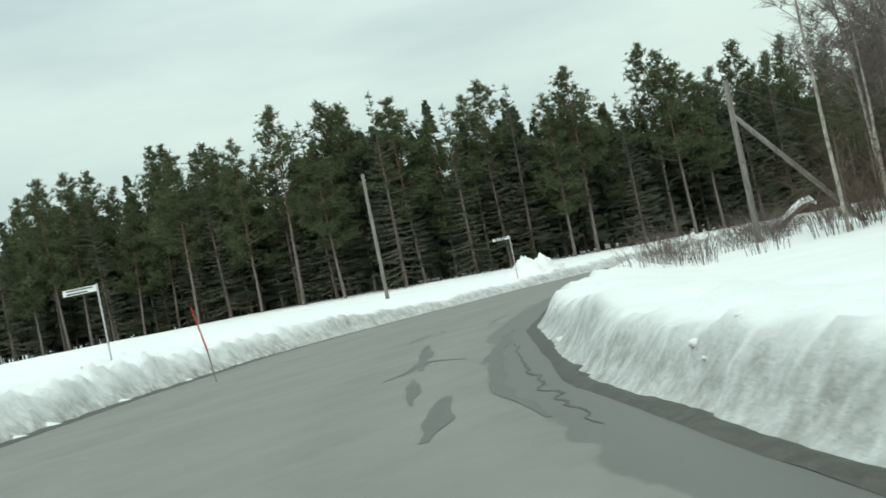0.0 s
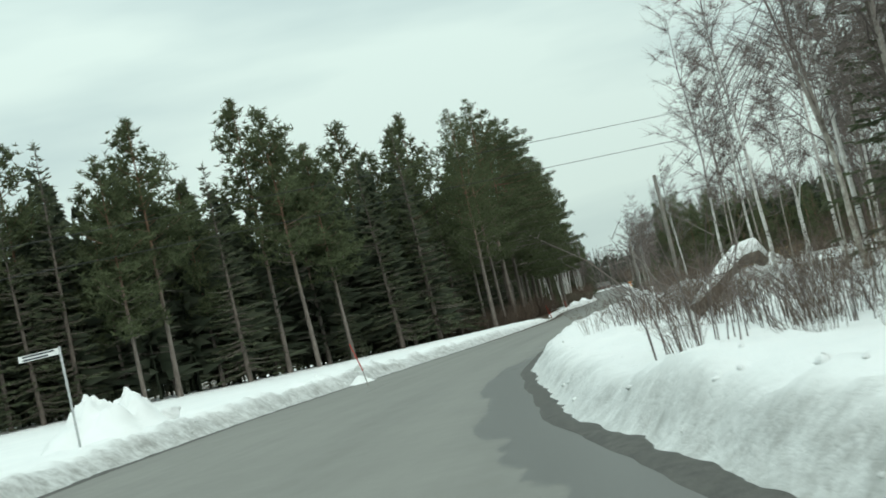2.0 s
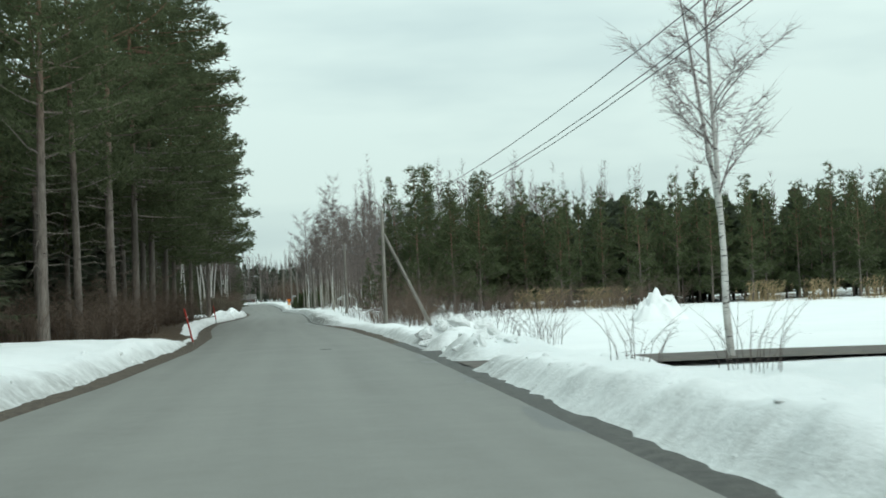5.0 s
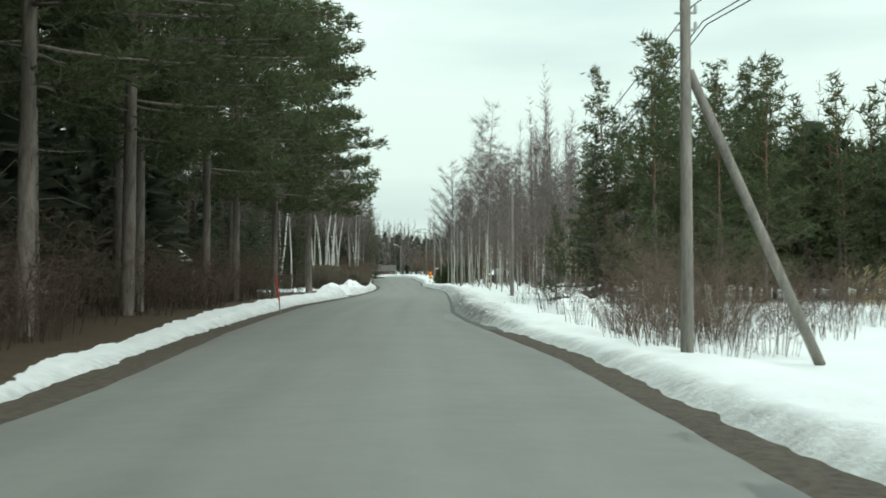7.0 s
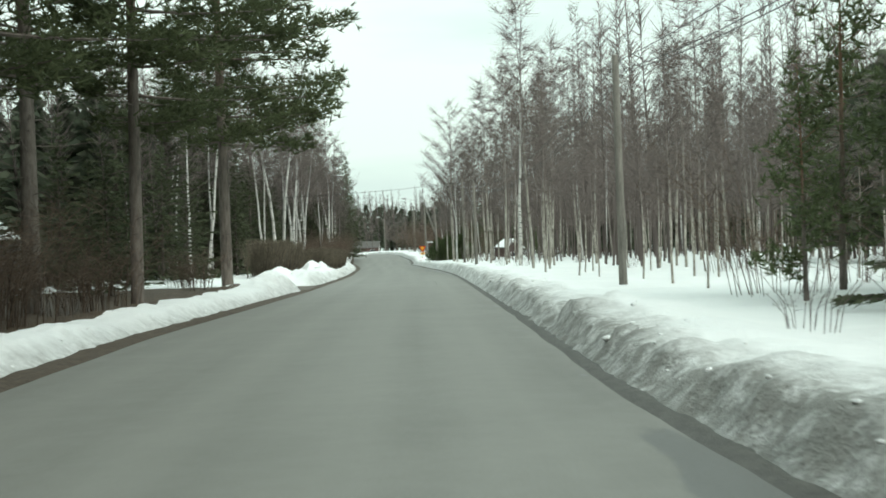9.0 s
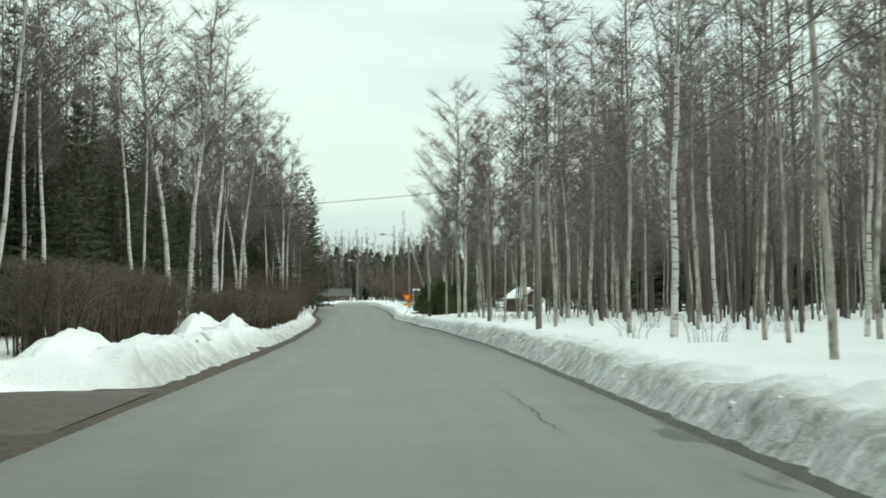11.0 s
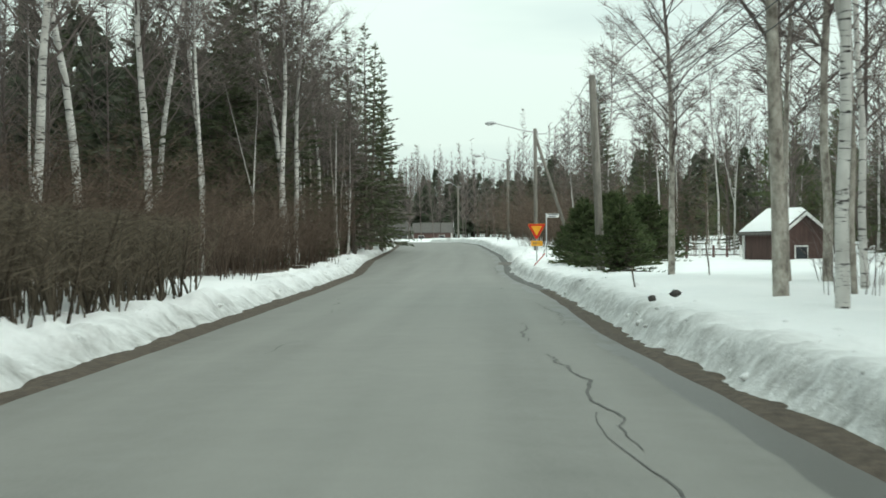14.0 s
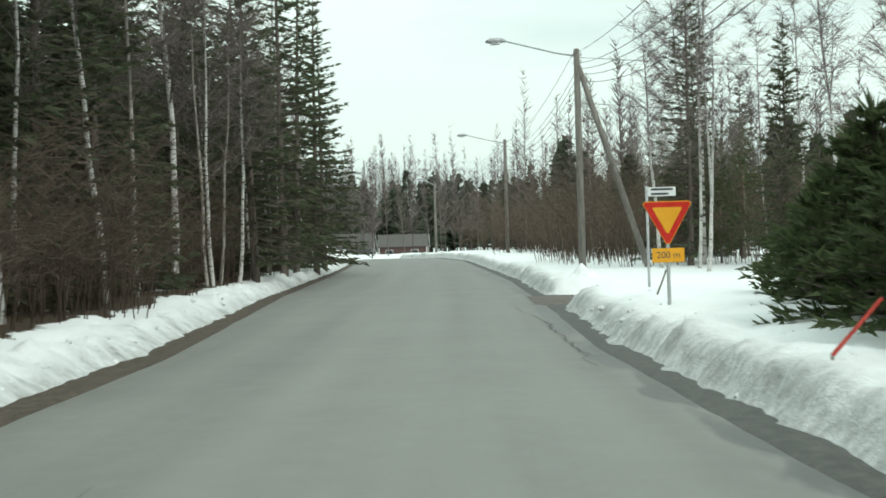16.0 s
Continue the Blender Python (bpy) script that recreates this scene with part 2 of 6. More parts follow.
RED_PAINT = mottled("brown_red_boards", (0.06, 0.038, 0.034), (0.115, 0.07, 0.06), (6, 6, 0.5), 2.0, 0.75, 0.3)
RED_HOUSE = mottled("red_house_boards", (0.085, 0.05, 0.045), (0.14, 0.085, 0.075), (6, 6, 0.5), 2.0, 0.75, 0.3)
GREY_HOUSE = mottled("grey_house_boards", (0.10, 0.10, 0.10), (0.2, 0.2, 0.2), (6, 6, 0.5), 2.0, 0.75, 0.3)
WHITE_TRIM = mottled("white_trim_paint", (0.6, 0.6, 0.58), (0.78, 0.78, 0.75), size=6, rough=0.6, relief=0.1)
ROOF_DARK = mottled("dark_roof_felt", (0.06, 0.055, 0.05), (0.14, 0.13, 0.12), size=6, rough=0.85, relief=0.4)
STONE = mottled("dark_stone", (0.03, 0.028, 0.026), (0.11, 0.10, 0.09), size=4, rough=0.85, relief=0.6, dist=0.05)
GLASS, _, _, _gb = material("window_glass", 0.06, (0.03, 0.035, 0.04), 0.6)
LAMP_GLASS = mottled("lamp_cover", (0.6, 0.62, 0.62), (0.75, 0.76, 0.76), size=8, rough=0.3, relief=0)


# ---------------------------------------------------------------- mesh helpers
class Geo:
    """Points and faces gathered for one mesh."""

    def __init__(self):
        self.v, self.f = [], []

    def tube(self, pts, radii, sides=6, cap=True):
        n0, rings = len(self.v), len(pts)
        for k, p in enumerate(pts):
            a = pts[max(k - 1, 0)]
            c = pts[min(k + 1, rings - 1)]
            d = Vector((c[0] - a[0], c[1] - a[1], c[2] - a[2])).normalized()
            s = d.cross(Vector((0.13, 0.99, 0.07)) if abs(d.y) < 0.9 else Vector((1, 0, 0.1))).normalized()
            u = s.cross(d)
            for j in range(sides):
                w = 2 * math.pi * j / sides
                cs, sn = math.cos(w) * radii[k], math.sin(w) * radii[k]
                self.v.append((p[0] + s.x * cs + u.x * sn, p[1] + s.y * cs + u.y * sn, p[2] + s.z * cs + u.z * sn))
        for k in range(rings - 1):
            for j in range(sides):
                a, b = n0 + k * sides + j, n0 + k * sides + (j + 1) % sides
                self.f.append((a, b, b + sides, a + sides))
        if cap:
            self.f.append(tuple(n0 + (rings - 1) * sides + j for j in range(sides)))
            self.f.append(tuple(n0 + j for j in reversed(range(sides))))

    def blade(self, p, d, width, rng):
        """A needle spray or a twig: one long thin triangle from p along d."""
        sx, sy, sz = rng.uniform(-1, 1), rng.uniform(-1, 1), rng.uniform(-1, 1)
        cx, cy, cz = d[1] * sz - d[2] * sy, d[2] * sx - d[0] * sz, d[0] * sy - d[1] * sx
        l = math.sqrt(cx * cx + cy * cy + cz * cz) + 1e-9
        h = width / (2 * l)
        n0 = len(self.v)
        self.v += [(p[0] + cx * h, p[1] + cy * h, p[2] + cz * h), (p[0] - cx * h, p[1] - cy * h, p[2] - cz * h), (p[0] + d[0], p[1] + d[1], p[2] + d[2])]
        self.f.append((n0, n0 + 1, n0 + 2))

    def box(self, x0, x1, y0, y1, z0, z1):
        n = len(self.v)
        self.v += [(x, y, z) for z in (z0, z1) for y in (y0, y1) for x in (x0, x1)]
        self.f += [(n, n + 2, n + 3, n + 1), (n + 4, n + 5, n + 7, n + 6), (n, n + 1, n + 5, n + 4), (n + 2, n + 6, n + 7, n + 3), (n, n + 4, n + 6, n + 2), (n + 1, n + 3, n + 7, n + 5)]

    def prism(self, outline, y0, y1):
        """An outline in x and z, drawn out along y."""
        n, k = len(self.v), len(outline)
        self.v += [(x, y0, z) for x, z in outline] + [(x, y1, z) for x, z in outline]
        self.f += [tuple(range(n, n + k)), tuple(reversed(range(n + k, n + 2 * k)))]
        self.f += [(n + i, n + k + i, n + k + (i + 1) % k, n + (i + 1) % k) for i in range(k)]

    def mesh(self, name, mat, smooth=False):
        me = bpy.data.meshes.new(name)
        me.from_pydata(self.v, [], self.f)
        me.materials.append(mat)
        if smooth:
            me.shade_smooth()
        me.update()
        return me


def part(name, geo, mat, parent=None, label="", smooth=False, bevel=0.0):
    me = geo.mesh(name, mat, smooth) if isinstance(geo, Geo) else geo
    ob = new(name, me)
    if bevel:
        bm = bmesh.new()
        bm.from_mesh(me)
        bmesh.ops.recalc_face_normals(bm, faces=bm.faces)
        bmesh.ops.bevel(bm, geom=bm.edges[:], offset=bevel, segments=1, affect="EDGES")
        bm.to_mesh(me)
        bm.free()
    if parent:
        ob.parent = parent
    if label:
        tagged(ob, label)
    return ob


def thing(name, label, category, group="", at=None, kind=""):
    ob = new(name)
    ob.empty_display_size = 0.2
    tagged(ob, label, category, group, kind)
    if at is not None:
        ob.matrix_world = at
    return ob


# ---------------------------------------------------------------- plan
# edges of the asphalt: y, x
LEFT = [(-215, 72.5), (-190, 53.5), (-166, 35.0), (-148, 21.6), (-136, 12.7), (-127, 8.0), (-117, 3.6), (-109, 1.4), (-100, 0.2), (-90, -0.7), (-80, -1.0), (-70, -0.5),
        (-60, 0.4), (-45, 1.69), (-30, 2.61), (-15, 3.02), (0, 2.82), (15, 1.95), (27, 1.55), (42, 1.24), (56, 1.67), (68, 1.97), (90, 2.12), (102, 2.07), (128, 1.52),
        (147, 0.92), (166, 0.02), (188, -1.6), (212, -2.49), (235, -3.56), (252, -6.5), (268, -14.0), (285, -32.0), (300, -60.0)]
RIGHT = [(-215, 86.0), (-190, 66.0), (-166, 46.5), (-148, 32.7), (-137, 24.6), (-127, 18.9), (-118, 14.9), (-108, 11.48), (-100, 9.7), (-93, 8.77), (-88, 8.17),
        (-84, 7.95), (-77, 7.72), (-62, 8.0), (-40, 8.61), (-25, 9.02), (-10, 9.07), (5, 8.92), (14, 8.43), (22, 7.98), (31, 7.77), (45, 8.03), (67, 8.34), (84, 8.52),
        (95, 8.54), (105, 8.32), (114, 8.16), (122, 7.77), (130, 7.34), (140, 7.23), (147, 7.03), (155, 6.56), (160, 6.44), (166, 6.32), (176, 6.37), (195, 6.19),
        (215, 5.3), (235, 4.2), (252, 1.4), (268, -4.5), (285, -20.0), (300, -48.0)]
# the road climbs a little towards its end
RISE = [(165, 0.0), (190, 0.3), (220, 0.82), (248, 1.4), (300, 1.55), (400, 2.2)]


def lerp(table, y):
    return float(np.interp(y, [r[0] for r in table], [r[1] for r in table]))


def rise(y):
    return lerp(RISE, y) if y > 165 else 0.0


def smooth01(v):
    v = min(max(v, 0.0), 1.0)
    return v * v * (3 - 2 * v)


def wob(x, y, s, seed=0.0):
    return noise.noise(Vector((x / s, y / s, seed)))


# gaps in the ploughed banks where side roads and drives leave: side, from, to, reach
GAPS_R = [(-30.8, -28.2), (-24.5, -22.6), (176.5, 182.5)]
GAPS_L = [(68.8, 76.6), (92.9, 95.2)]


def field_level(x, y):
    """The height of the lying snow, away from the banks."""
    xl, xr = lerp(LEFT, y), lerp(RIGHT, y)
    if x < (xl + xr) / 2:
        d = max(xl - x, 0)
        far = 1.45 * smooth01(d / 55) * smooth01((10 - y) / 50)
        near = 0.34 + 0.1 * smooth01((60 - y) / 90) + 0.4 * smooth01((-95 - y) / 20) - 0.2 * smooth01((y + 14) / 6) * smooth01((66 - y) / 10) - 0.14 * smooth01((y + 16) / 4) * smooth01((16 - y) / 8)
        near -= 0.12 * smooth01((y - 97) / 5) * smooth01((130 - y) / 8)
        return near + far + 0.10 * wob(x, y, 7, 3) + 0.05 * wob(x, y, 2.2, 4)
    d = max(x - xr, 0)
    near = -0.12 + 0.36 * smooth01((y - 8) / 16) + 0.19 * smooth01((y - 45) / 25)
    near += 0.25 * smooth01((-60 - y) / 25)
    return near + 0.10 * wob(x, y, 8, 5) + 0.05 * wob(x, y, 2.4, 6)


def gap_of(y, gaps):
    """1 inside an opening of the bank, 0 outside."""
    return max((smooth01((y - a + 0.5) / 1.0) * smooth01((b + 0.5 - y) / 1.0) for a, b in gaps), default=0.0)


def ground_z(x, y):
    xl, xr = lerp(LEFT, y), lerp(RIGHT, y)
    level = field_level(x, y)
    out = max(xl - x, x - xr)
    side = GAPS_L if x < (xl + xr) / 2 else GAPS_R
    if 0 < out < 40:
        g = gap_of(y, side[:1] + side[2:] if side is GAPS_R and out > 1.9 else side)
        level = level * (1 - g) - 0.06 * g
    if out < 2.4:
        level = -0.12 + (level + 0.12) * smooth01((out - 0.9) / 1.5)
    return level + rise(y)


def bare_at(x, y):
    """How much forest litter shows through the snow."""
    xl, xr = lerp(LEFT, y), lerp(RIGHT, y)
    if x < xl:
        d = xl - x
        a = smooth01((d - 0.3 - 0.6 * smooth01((y + 2) / 6) - 0.4 * smooth01((y - 12) / 15)) / 0.7) * smooth01((y + 13) / 4) * smooth01((70 - y) / 10)
        b = smooth01((d - 1.5) / 0.6) * smooth01((y - 142) / 10)
        edge = -12 - 0.62 * max(-x - 2, 0) if x > -34 else -32 - 0.75 * (-x - 34)
        c = smooth01((y - edge + 4) / 8) * smooth01((-y - 4) / 8) if x < -2 else 0
        return max(a * 0.8, b * 0.56, c * 0.75)
    d = x - xr
    return 0.5 * smooth01((y - 22) / 10) * smooth01((70 - y) / 10) * smooth01((d - 12) / 8)


def axis(a, b, fine_a, fine_b, fine, grow=1.16):
    vals, step, v = list(np.arange(fine_a, fine_b + 1e-6, fine)), fine, fine_b
    while v < b:
        step *= grow
        v += step
        vals.append(v)
    step, v = fine, fine_a
    while v > a:
        step *= grow
        v -= step
        vals.insert(0, v)
    return vals


def build_ground():
    xs, ys = axis(-1500, 1500, -22, 48, 1.0), axis(-1500, 2200, -170, 250, 1.4)
    g = Geo()
    bare = []
    for y in ys:
        for x in xs:
            g.v.append((x, y, ground_z(x, y)))
            bare.append(bare_at(x, y))
    nx = len(xs)
    for j in range(len(ys) - 1):
        for i in range(nx - 1):
            a = j * nx + i
            g.f.append((a, a + 1, a + nx + 1, a + nx))
    me = g.mesh("ground", SNOW, True)
    me.attributes.new("bare", "FLOAT", "POINT").data.foreach_set("value", bare)
    tagged(new("ground", me), "snow-covered ground with patches of forest litter", "ground", kind="structure")


def build_road():
    g = Geo()
    wet, track = [], []
    cols = [0.0, 0.03, 0.07, 0.12, 0.18, 0.25, 0.32, 0.4, 0.48, 0.56, 0.63, 0.7, 0.77, 0.84, 0.89, 0.93, 0.97, 1.0]
    ys = list(np.arange(-215, 300.1, 0.8))
    for y in ys:
        xl, xr = lerp(LEFT, y), lerp(RIGHT, y)
        for u in cols:
            x = xl + (xr - xl) * u + (0.06 * wob(0, y, 1.7, u > 0.5) if u in (0.0, 1.0) else 0)
            g.v.append((x, y, 0.035 * math.sin(math.pi * u) - 0.035 - 0.03 * (u in (0.0, 1.0)) + rise(y)))
            w = (0.42 + 0.12 * smooth01((y - 90) / 20)) * smooth01((u - 0.885) / 0.06) + 0.36 * smooth01((0.06 - u) / 0.06)
            w += 0.30 * smooth01((u - 0.66) / 0.25) * smooth01((-78 - y) / 12)
            w += 0.16 * smooth01((u - 0.75) / 0.2) * smooth01((y - 88) / 10) * smooth01((128 - y) / 10)
            w += 0.28 * math.exp(-(((u - 0.42) / 0.07) ** 2)) * math.exp(-(((y + 124) / 9) ** 2))
            w += 0.34 * smooth01((u - 0.8 - 0.05 * wob(0, y, 1.5, 2)) / 0.05) * smooth01((y - 20.5) / 2.5) * smooth01((29 - y) / 3)
            wet.append(w)
            track.append(0.55 * sum(math.exp(-(((u - c) / 0.06) ** 2)) for c in (0.2, 0.42, 0.6, 0.82)) * (0.7 + 0.6 * wob(u * 5, y, 12, 9)))
    n = len(cols)
    for j in range(len(ys) - 1):
        for i in range(n - 1):
            a = j * n + i
            g.f.append((a, a + 1, a + n + 1, a + n))
    me = g.mesh("road", ASPHALT, True)
    me.attributes.new("wet", "FLOAT", "POINT").data.foreach_set("value", wet)
    me.attributes.new("track", "FLOAT", "POINT").data.foreach_set("value", track)
    tagged(new("road", me), "grey dry asphalt road with damp edges", "road", kind="structure")


def build_verge(side, y0, y1, mat, name):
    table, sgn = (LEFT, -1) if side == "left" else (RIGHT, 1)
    g = Geo()
    ys, cols = list(np.arange(y0, y1 + 0.01, 0.4)), (-0.13, 0.02, 0.2, 0.5, 1.2)
    for y in ys:
        e = lerp(table, y)
        for k, c in enumerate(cols):
            h = -0.03 + (0.025 * wob(c * 3, y, 0.8, 20) if 1 < k else 0.003)
            cc = c + (0.08 * wob(0, y, 2.3, 21) + 0.05 * wob(0, y, 0.6, 22) if k == 0 else 0)
            g.v.append((e + sgn * cc, y, (h if k else -0.05) + rise(y)))
    n = len(cols)
    for j in range(len(ys) - 1):
        for i in range(n - 1):
            a = j * n + i
            g.f.append((a, a + 1, a + n + 1, a + n) if sgn > 0 else (a, a + n, a + n + 1, a + 1))
    tagged(new(name, g.mesh("verge", mat, True)), "wet gravel along the road edge" if mat == VERGE else "brown mud and gravel along the road edge", "verge", kind="structure")


# heights of the ploughed banks along the road
BANK_L = [(-215, 0.8), (-150, 0.85), (-118, 0.8), (-111, 0.6), (-106, 0.25), (-92, 0.3), (-86, 0.55), (-80, 0.55), (-60, 0.5), (-35, 0.36), (-20, 0.32), (-16, 0.22), (-13.5, 0.0), (0, 0.0), (5, 0.02), (9, 0.05), (15, 0.17), (28, 0.22), (60, 0.34),
          (66, 0.55), (80, 0.6), (97, 0.45), (102, 0.27), (110, 0.26), (122, 0.3), (135, 0.34), (160, 0.32), (200, 0.3), (280, 0.35)]
BANK_R = [(-215, 0.66), (-150, 0.6), (-120, 0.5), (-95, 0.44), (-70, 0.46), (-42, 0.42), (-34, 0.26), (-27, 0.36), (-21, 0.46), (-17.8, 0.42), (-16, 0.18), (-12, 0.25), (10, 0.12), (18, 0.22), (24, 0.34), (60, 0.4), (100, 0.43), (116, 0.36), (124, 0.28), (140, 0.3), (165, 0.36), (200, 0.4), (280, 0.4)]
BANK_S = [(-60, 0.0), (-14, 0.05), (-8, 0.14), (10, 0.14), (18, 0.05), (22, 0.0), (112, 0.0), (122, 0.12), (170, 0.12)]
BANK_T = [(-170, 0.35), (-118, 0.3), (-108, 0.0), (-46, 0.0), (-22, 0.3), (0, 0.3), (30, 0.22), (60, 0.25), (70, 0.14), (90, 0.16), (98, 0.06), (125, 0.1), (150, 0.22), (175, 0.2), (215, 0.1)]
BANK_W = [(-215, 3.2), (-95, 3.0), (-70, 2.2), (-20, 1.8), (25, 1.5), (280, 1.5)]


def clod(x, y, z, s):
    """Distance to the middle of the nearest clod of ploughed snow."""
    return noise.voronoi(Vector((x / s, y / s, z / s)))[0][0]


def bank_z(side, y, c, sgn):
    """Height of a bank at c metres outside the road's edge."""
    table, heights = (LEFT, BANK_L) if side == "left" else (RIGHT, BANK_R)
    e = lerp(table, y)
    x = e + sgn * c
    wide = lerp(BANK_W, y) * (1 - 0.45 * smooth01((y - 98) / 5) * (side == "left"))
    h = lerp(heights, y) * (1 + 0.3 * wob(0, y, 4.1, 11) + 0.12 * wob(x, y, 1.2, 12) + 0.14 * wob(0, y, 0.7, 19))
    steep = smooth01((y - 14) / 8) if side == "right" else 0.0
    start = 0.02 + (0.07 + 0.1 * smooth01((y + 45) / 20) * smooth01((20 - y) / 8)) * wob(0, y, 2.7, 13) + 0.05 * wob(x, y, 0.5, 14) + (lerp(BANK_S, y) + steep * (0.1 * wob(0, y, 0.9, 27) + 0.05 * wob(0, y, 0.3, 28)) if side == "right" else lerp(BANK_T, y))
    up = smooth01((c - start) / ((0.55 + 0.35 * h) * (1 - 0.35 * steep)))
    down = smooth01((c - start - 0.9 - 0.25 * wide) / wide)
    level = field_level(x, y)
    top = max(h, level * 0.9)
    z = -0.09 + (top + 0.09) * up
    z = z * (1 - down) + (level + 0.02) * down
    rough = up * (1 - 0.75 * down)
    tall = min(max(h, 0.15), 0.8) / 0.6
    calm = 0.7 if side == "right" and y < -34 else 1.5 + 0.5 * smooth01((y - 97) / 4) if side == "left" and y > 60 else 1.6 if side == "right" and -28 < y < -8 else 1.0
    z += rough * tall * (0.32 * calm * (0.42 - clod(x, y, 0.5, 1.0)) + 0.2 * calm * (0.42 - clod(x, y, 0.5, 0.55)) + 0.1 * calm * (0.42 - clod(x, y, 0.2, 0.3)) + 0.12 * wob(x, y, 1.5, 16) + 0.03 * wob(x, y, 0.2, 15))
    g = gap_of(y, GAPS_L if side == "left" else GAPS_R)
    if side == "right" and -26 < y < -21:
        g *= 1 - smooth01((c - 0.75) / 0.6)
    return z * (1 - g) - 0.25 * g + rise(y)


def build_bank(side):
    table, sgn = (LEFT, -1) if side == "left" else (RIGHT, 1)
    g, grit_shade = Geo(), []
    cols = (0.0, 0.22, 0.36, 0.48, 0.6, 0.72, 0.85, 1.0, 1.18, 1.38, 1.6, 1.9, 2.25, 2.7, 3.2, 3.9, 4.8)
    ys = list(np.arange(-168, -20, 0.2)) + list(np.arange(-20, 172, 0.17)) + list(np.arange(172, 200, 0.3)) + list(np.arange(200, 262, 0.8))
    for y in ys:
        e = lerp(table, y)
        for k, c in enumerate(cols):
            z = bank_z(side, y, c, sgn) - (0.05 if k == len(cols) - 1 else 0)
            skew = 0.06 * wob(c * 2, y, 0.5, 17) - (0.15 * (0.42 - clod(3.0, y, z, 0.7))) * smooth01((c - 0.15) / 0.3) * smooth01((2.2 - c) / 1.0) * min(max(z, 0) / 0.25, 1)
            g.v.append((e + sgn * (c + skew), y, z))
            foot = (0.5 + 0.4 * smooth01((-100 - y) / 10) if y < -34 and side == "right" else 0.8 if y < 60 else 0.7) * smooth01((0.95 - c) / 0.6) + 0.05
            # the ploughed face is greyed up to its crest: dirt plus shade put into the colour
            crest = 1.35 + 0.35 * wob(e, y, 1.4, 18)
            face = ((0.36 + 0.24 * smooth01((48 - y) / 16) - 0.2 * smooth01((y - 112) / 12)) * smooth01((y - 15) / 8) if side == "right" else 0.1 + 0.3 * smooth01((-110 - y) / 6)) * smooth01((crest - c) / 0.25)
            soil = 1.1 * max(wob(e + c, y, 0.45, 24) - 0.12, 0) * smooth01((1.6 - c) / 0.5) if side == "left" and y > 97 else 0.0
            grit_shade.append(foot + face + soil)
    n = len(cols)
    for j in range(len(ys) - 1):
        for i in range(n - 1):
            a = j * n + i
            g.f.append((a, a + 1, a + n + 1, a + n) if sgn > 0 else (a, a + n, a + n + 1, a + 1))
    me = g.mesh("snow_bank", SNOW, True)
    me.attributes.new("grit_shade", "FLOAT", "POINT").data.foreach_set("value", grit_shade)
    me.attributes.new("bare", "FLOAT", "POINT").data.foreach_set("value", [bare_at(v[0], v[1]) for v in g.v])
    tagged(new("snow_bank_" + side, me), "ploughed lumpy snow bank with dirty foot beside the road", "snow bank", kind="structure")


build_ground()
build_road()
build_verge("left", -200, -44, VERGE, "verge_left_1")
build_verge("left", -44, 275, MUD, "verge_left_2")
build_verge("right", -200, -16, VERGE, "verge_right_1")
build_verge("right", -16, 16, MUD, "verge_right_2")
build_verge("right", 16, 116, VERGE, "verge_right_3")
build_verge("right", 116, 146, MUD, "verge_right_4")
build_verge("right", 146, 275, VERGE, "verge_right_5")
for s in ("left", "right"):
    build_bank(s)


def drive(name, y0, y1, x0, x1, dy, label):
    """A ploughed side road: its edges waver a little."""
    g = Geo()
    steps = 24
    for i in range(steps + 1):
        u = i / steps
        x = x0 + (x1 - x0) * u
        for k in range(7):
            v = k / 6
            y = y0 + (y1 - y0) * v + dy * u + (0.25 * wob(x, v * 9, 1.5, 30) if k in (0, 6) else 0)
            g.v.append((x, y, rise(y) - 0.015 + 0.03 * wob(x, y, 1.2, 31) * (u > 0.1) - 0.02 * (abs(v - 0.5) > 0.45)))
    for i in range(steps):
        for k in range(6):
            a = i * 7 + k
            g.f.append((a, a + 7, a + 8, a + 1) if x1 > x0 else (a, a + 1, a + 8, a + 7))
    tagged(new(name, g.mesh(name, DRIVEWAY, True)), label, "side road", kind="structure")


drive("side_road_1", -30.9, -28.0, 9.1, 45.0, -4.0, "narrow ploughed side road with wet dark surface")
drive("side_road_2", 177.0, 182.0, 6.0, 30.0, 1.5, "narrow ploughed side road with wet dark surface")
drive("driveway_1", 69.2, 76.2, 1.9, -16.0, 1.0, "brown muddy driveway opening between snow banks")
drive("driveway_2", 92.7, 95.4, 1.9, -6.0, 1.6, "brown muddy driveway opening between snow banks")


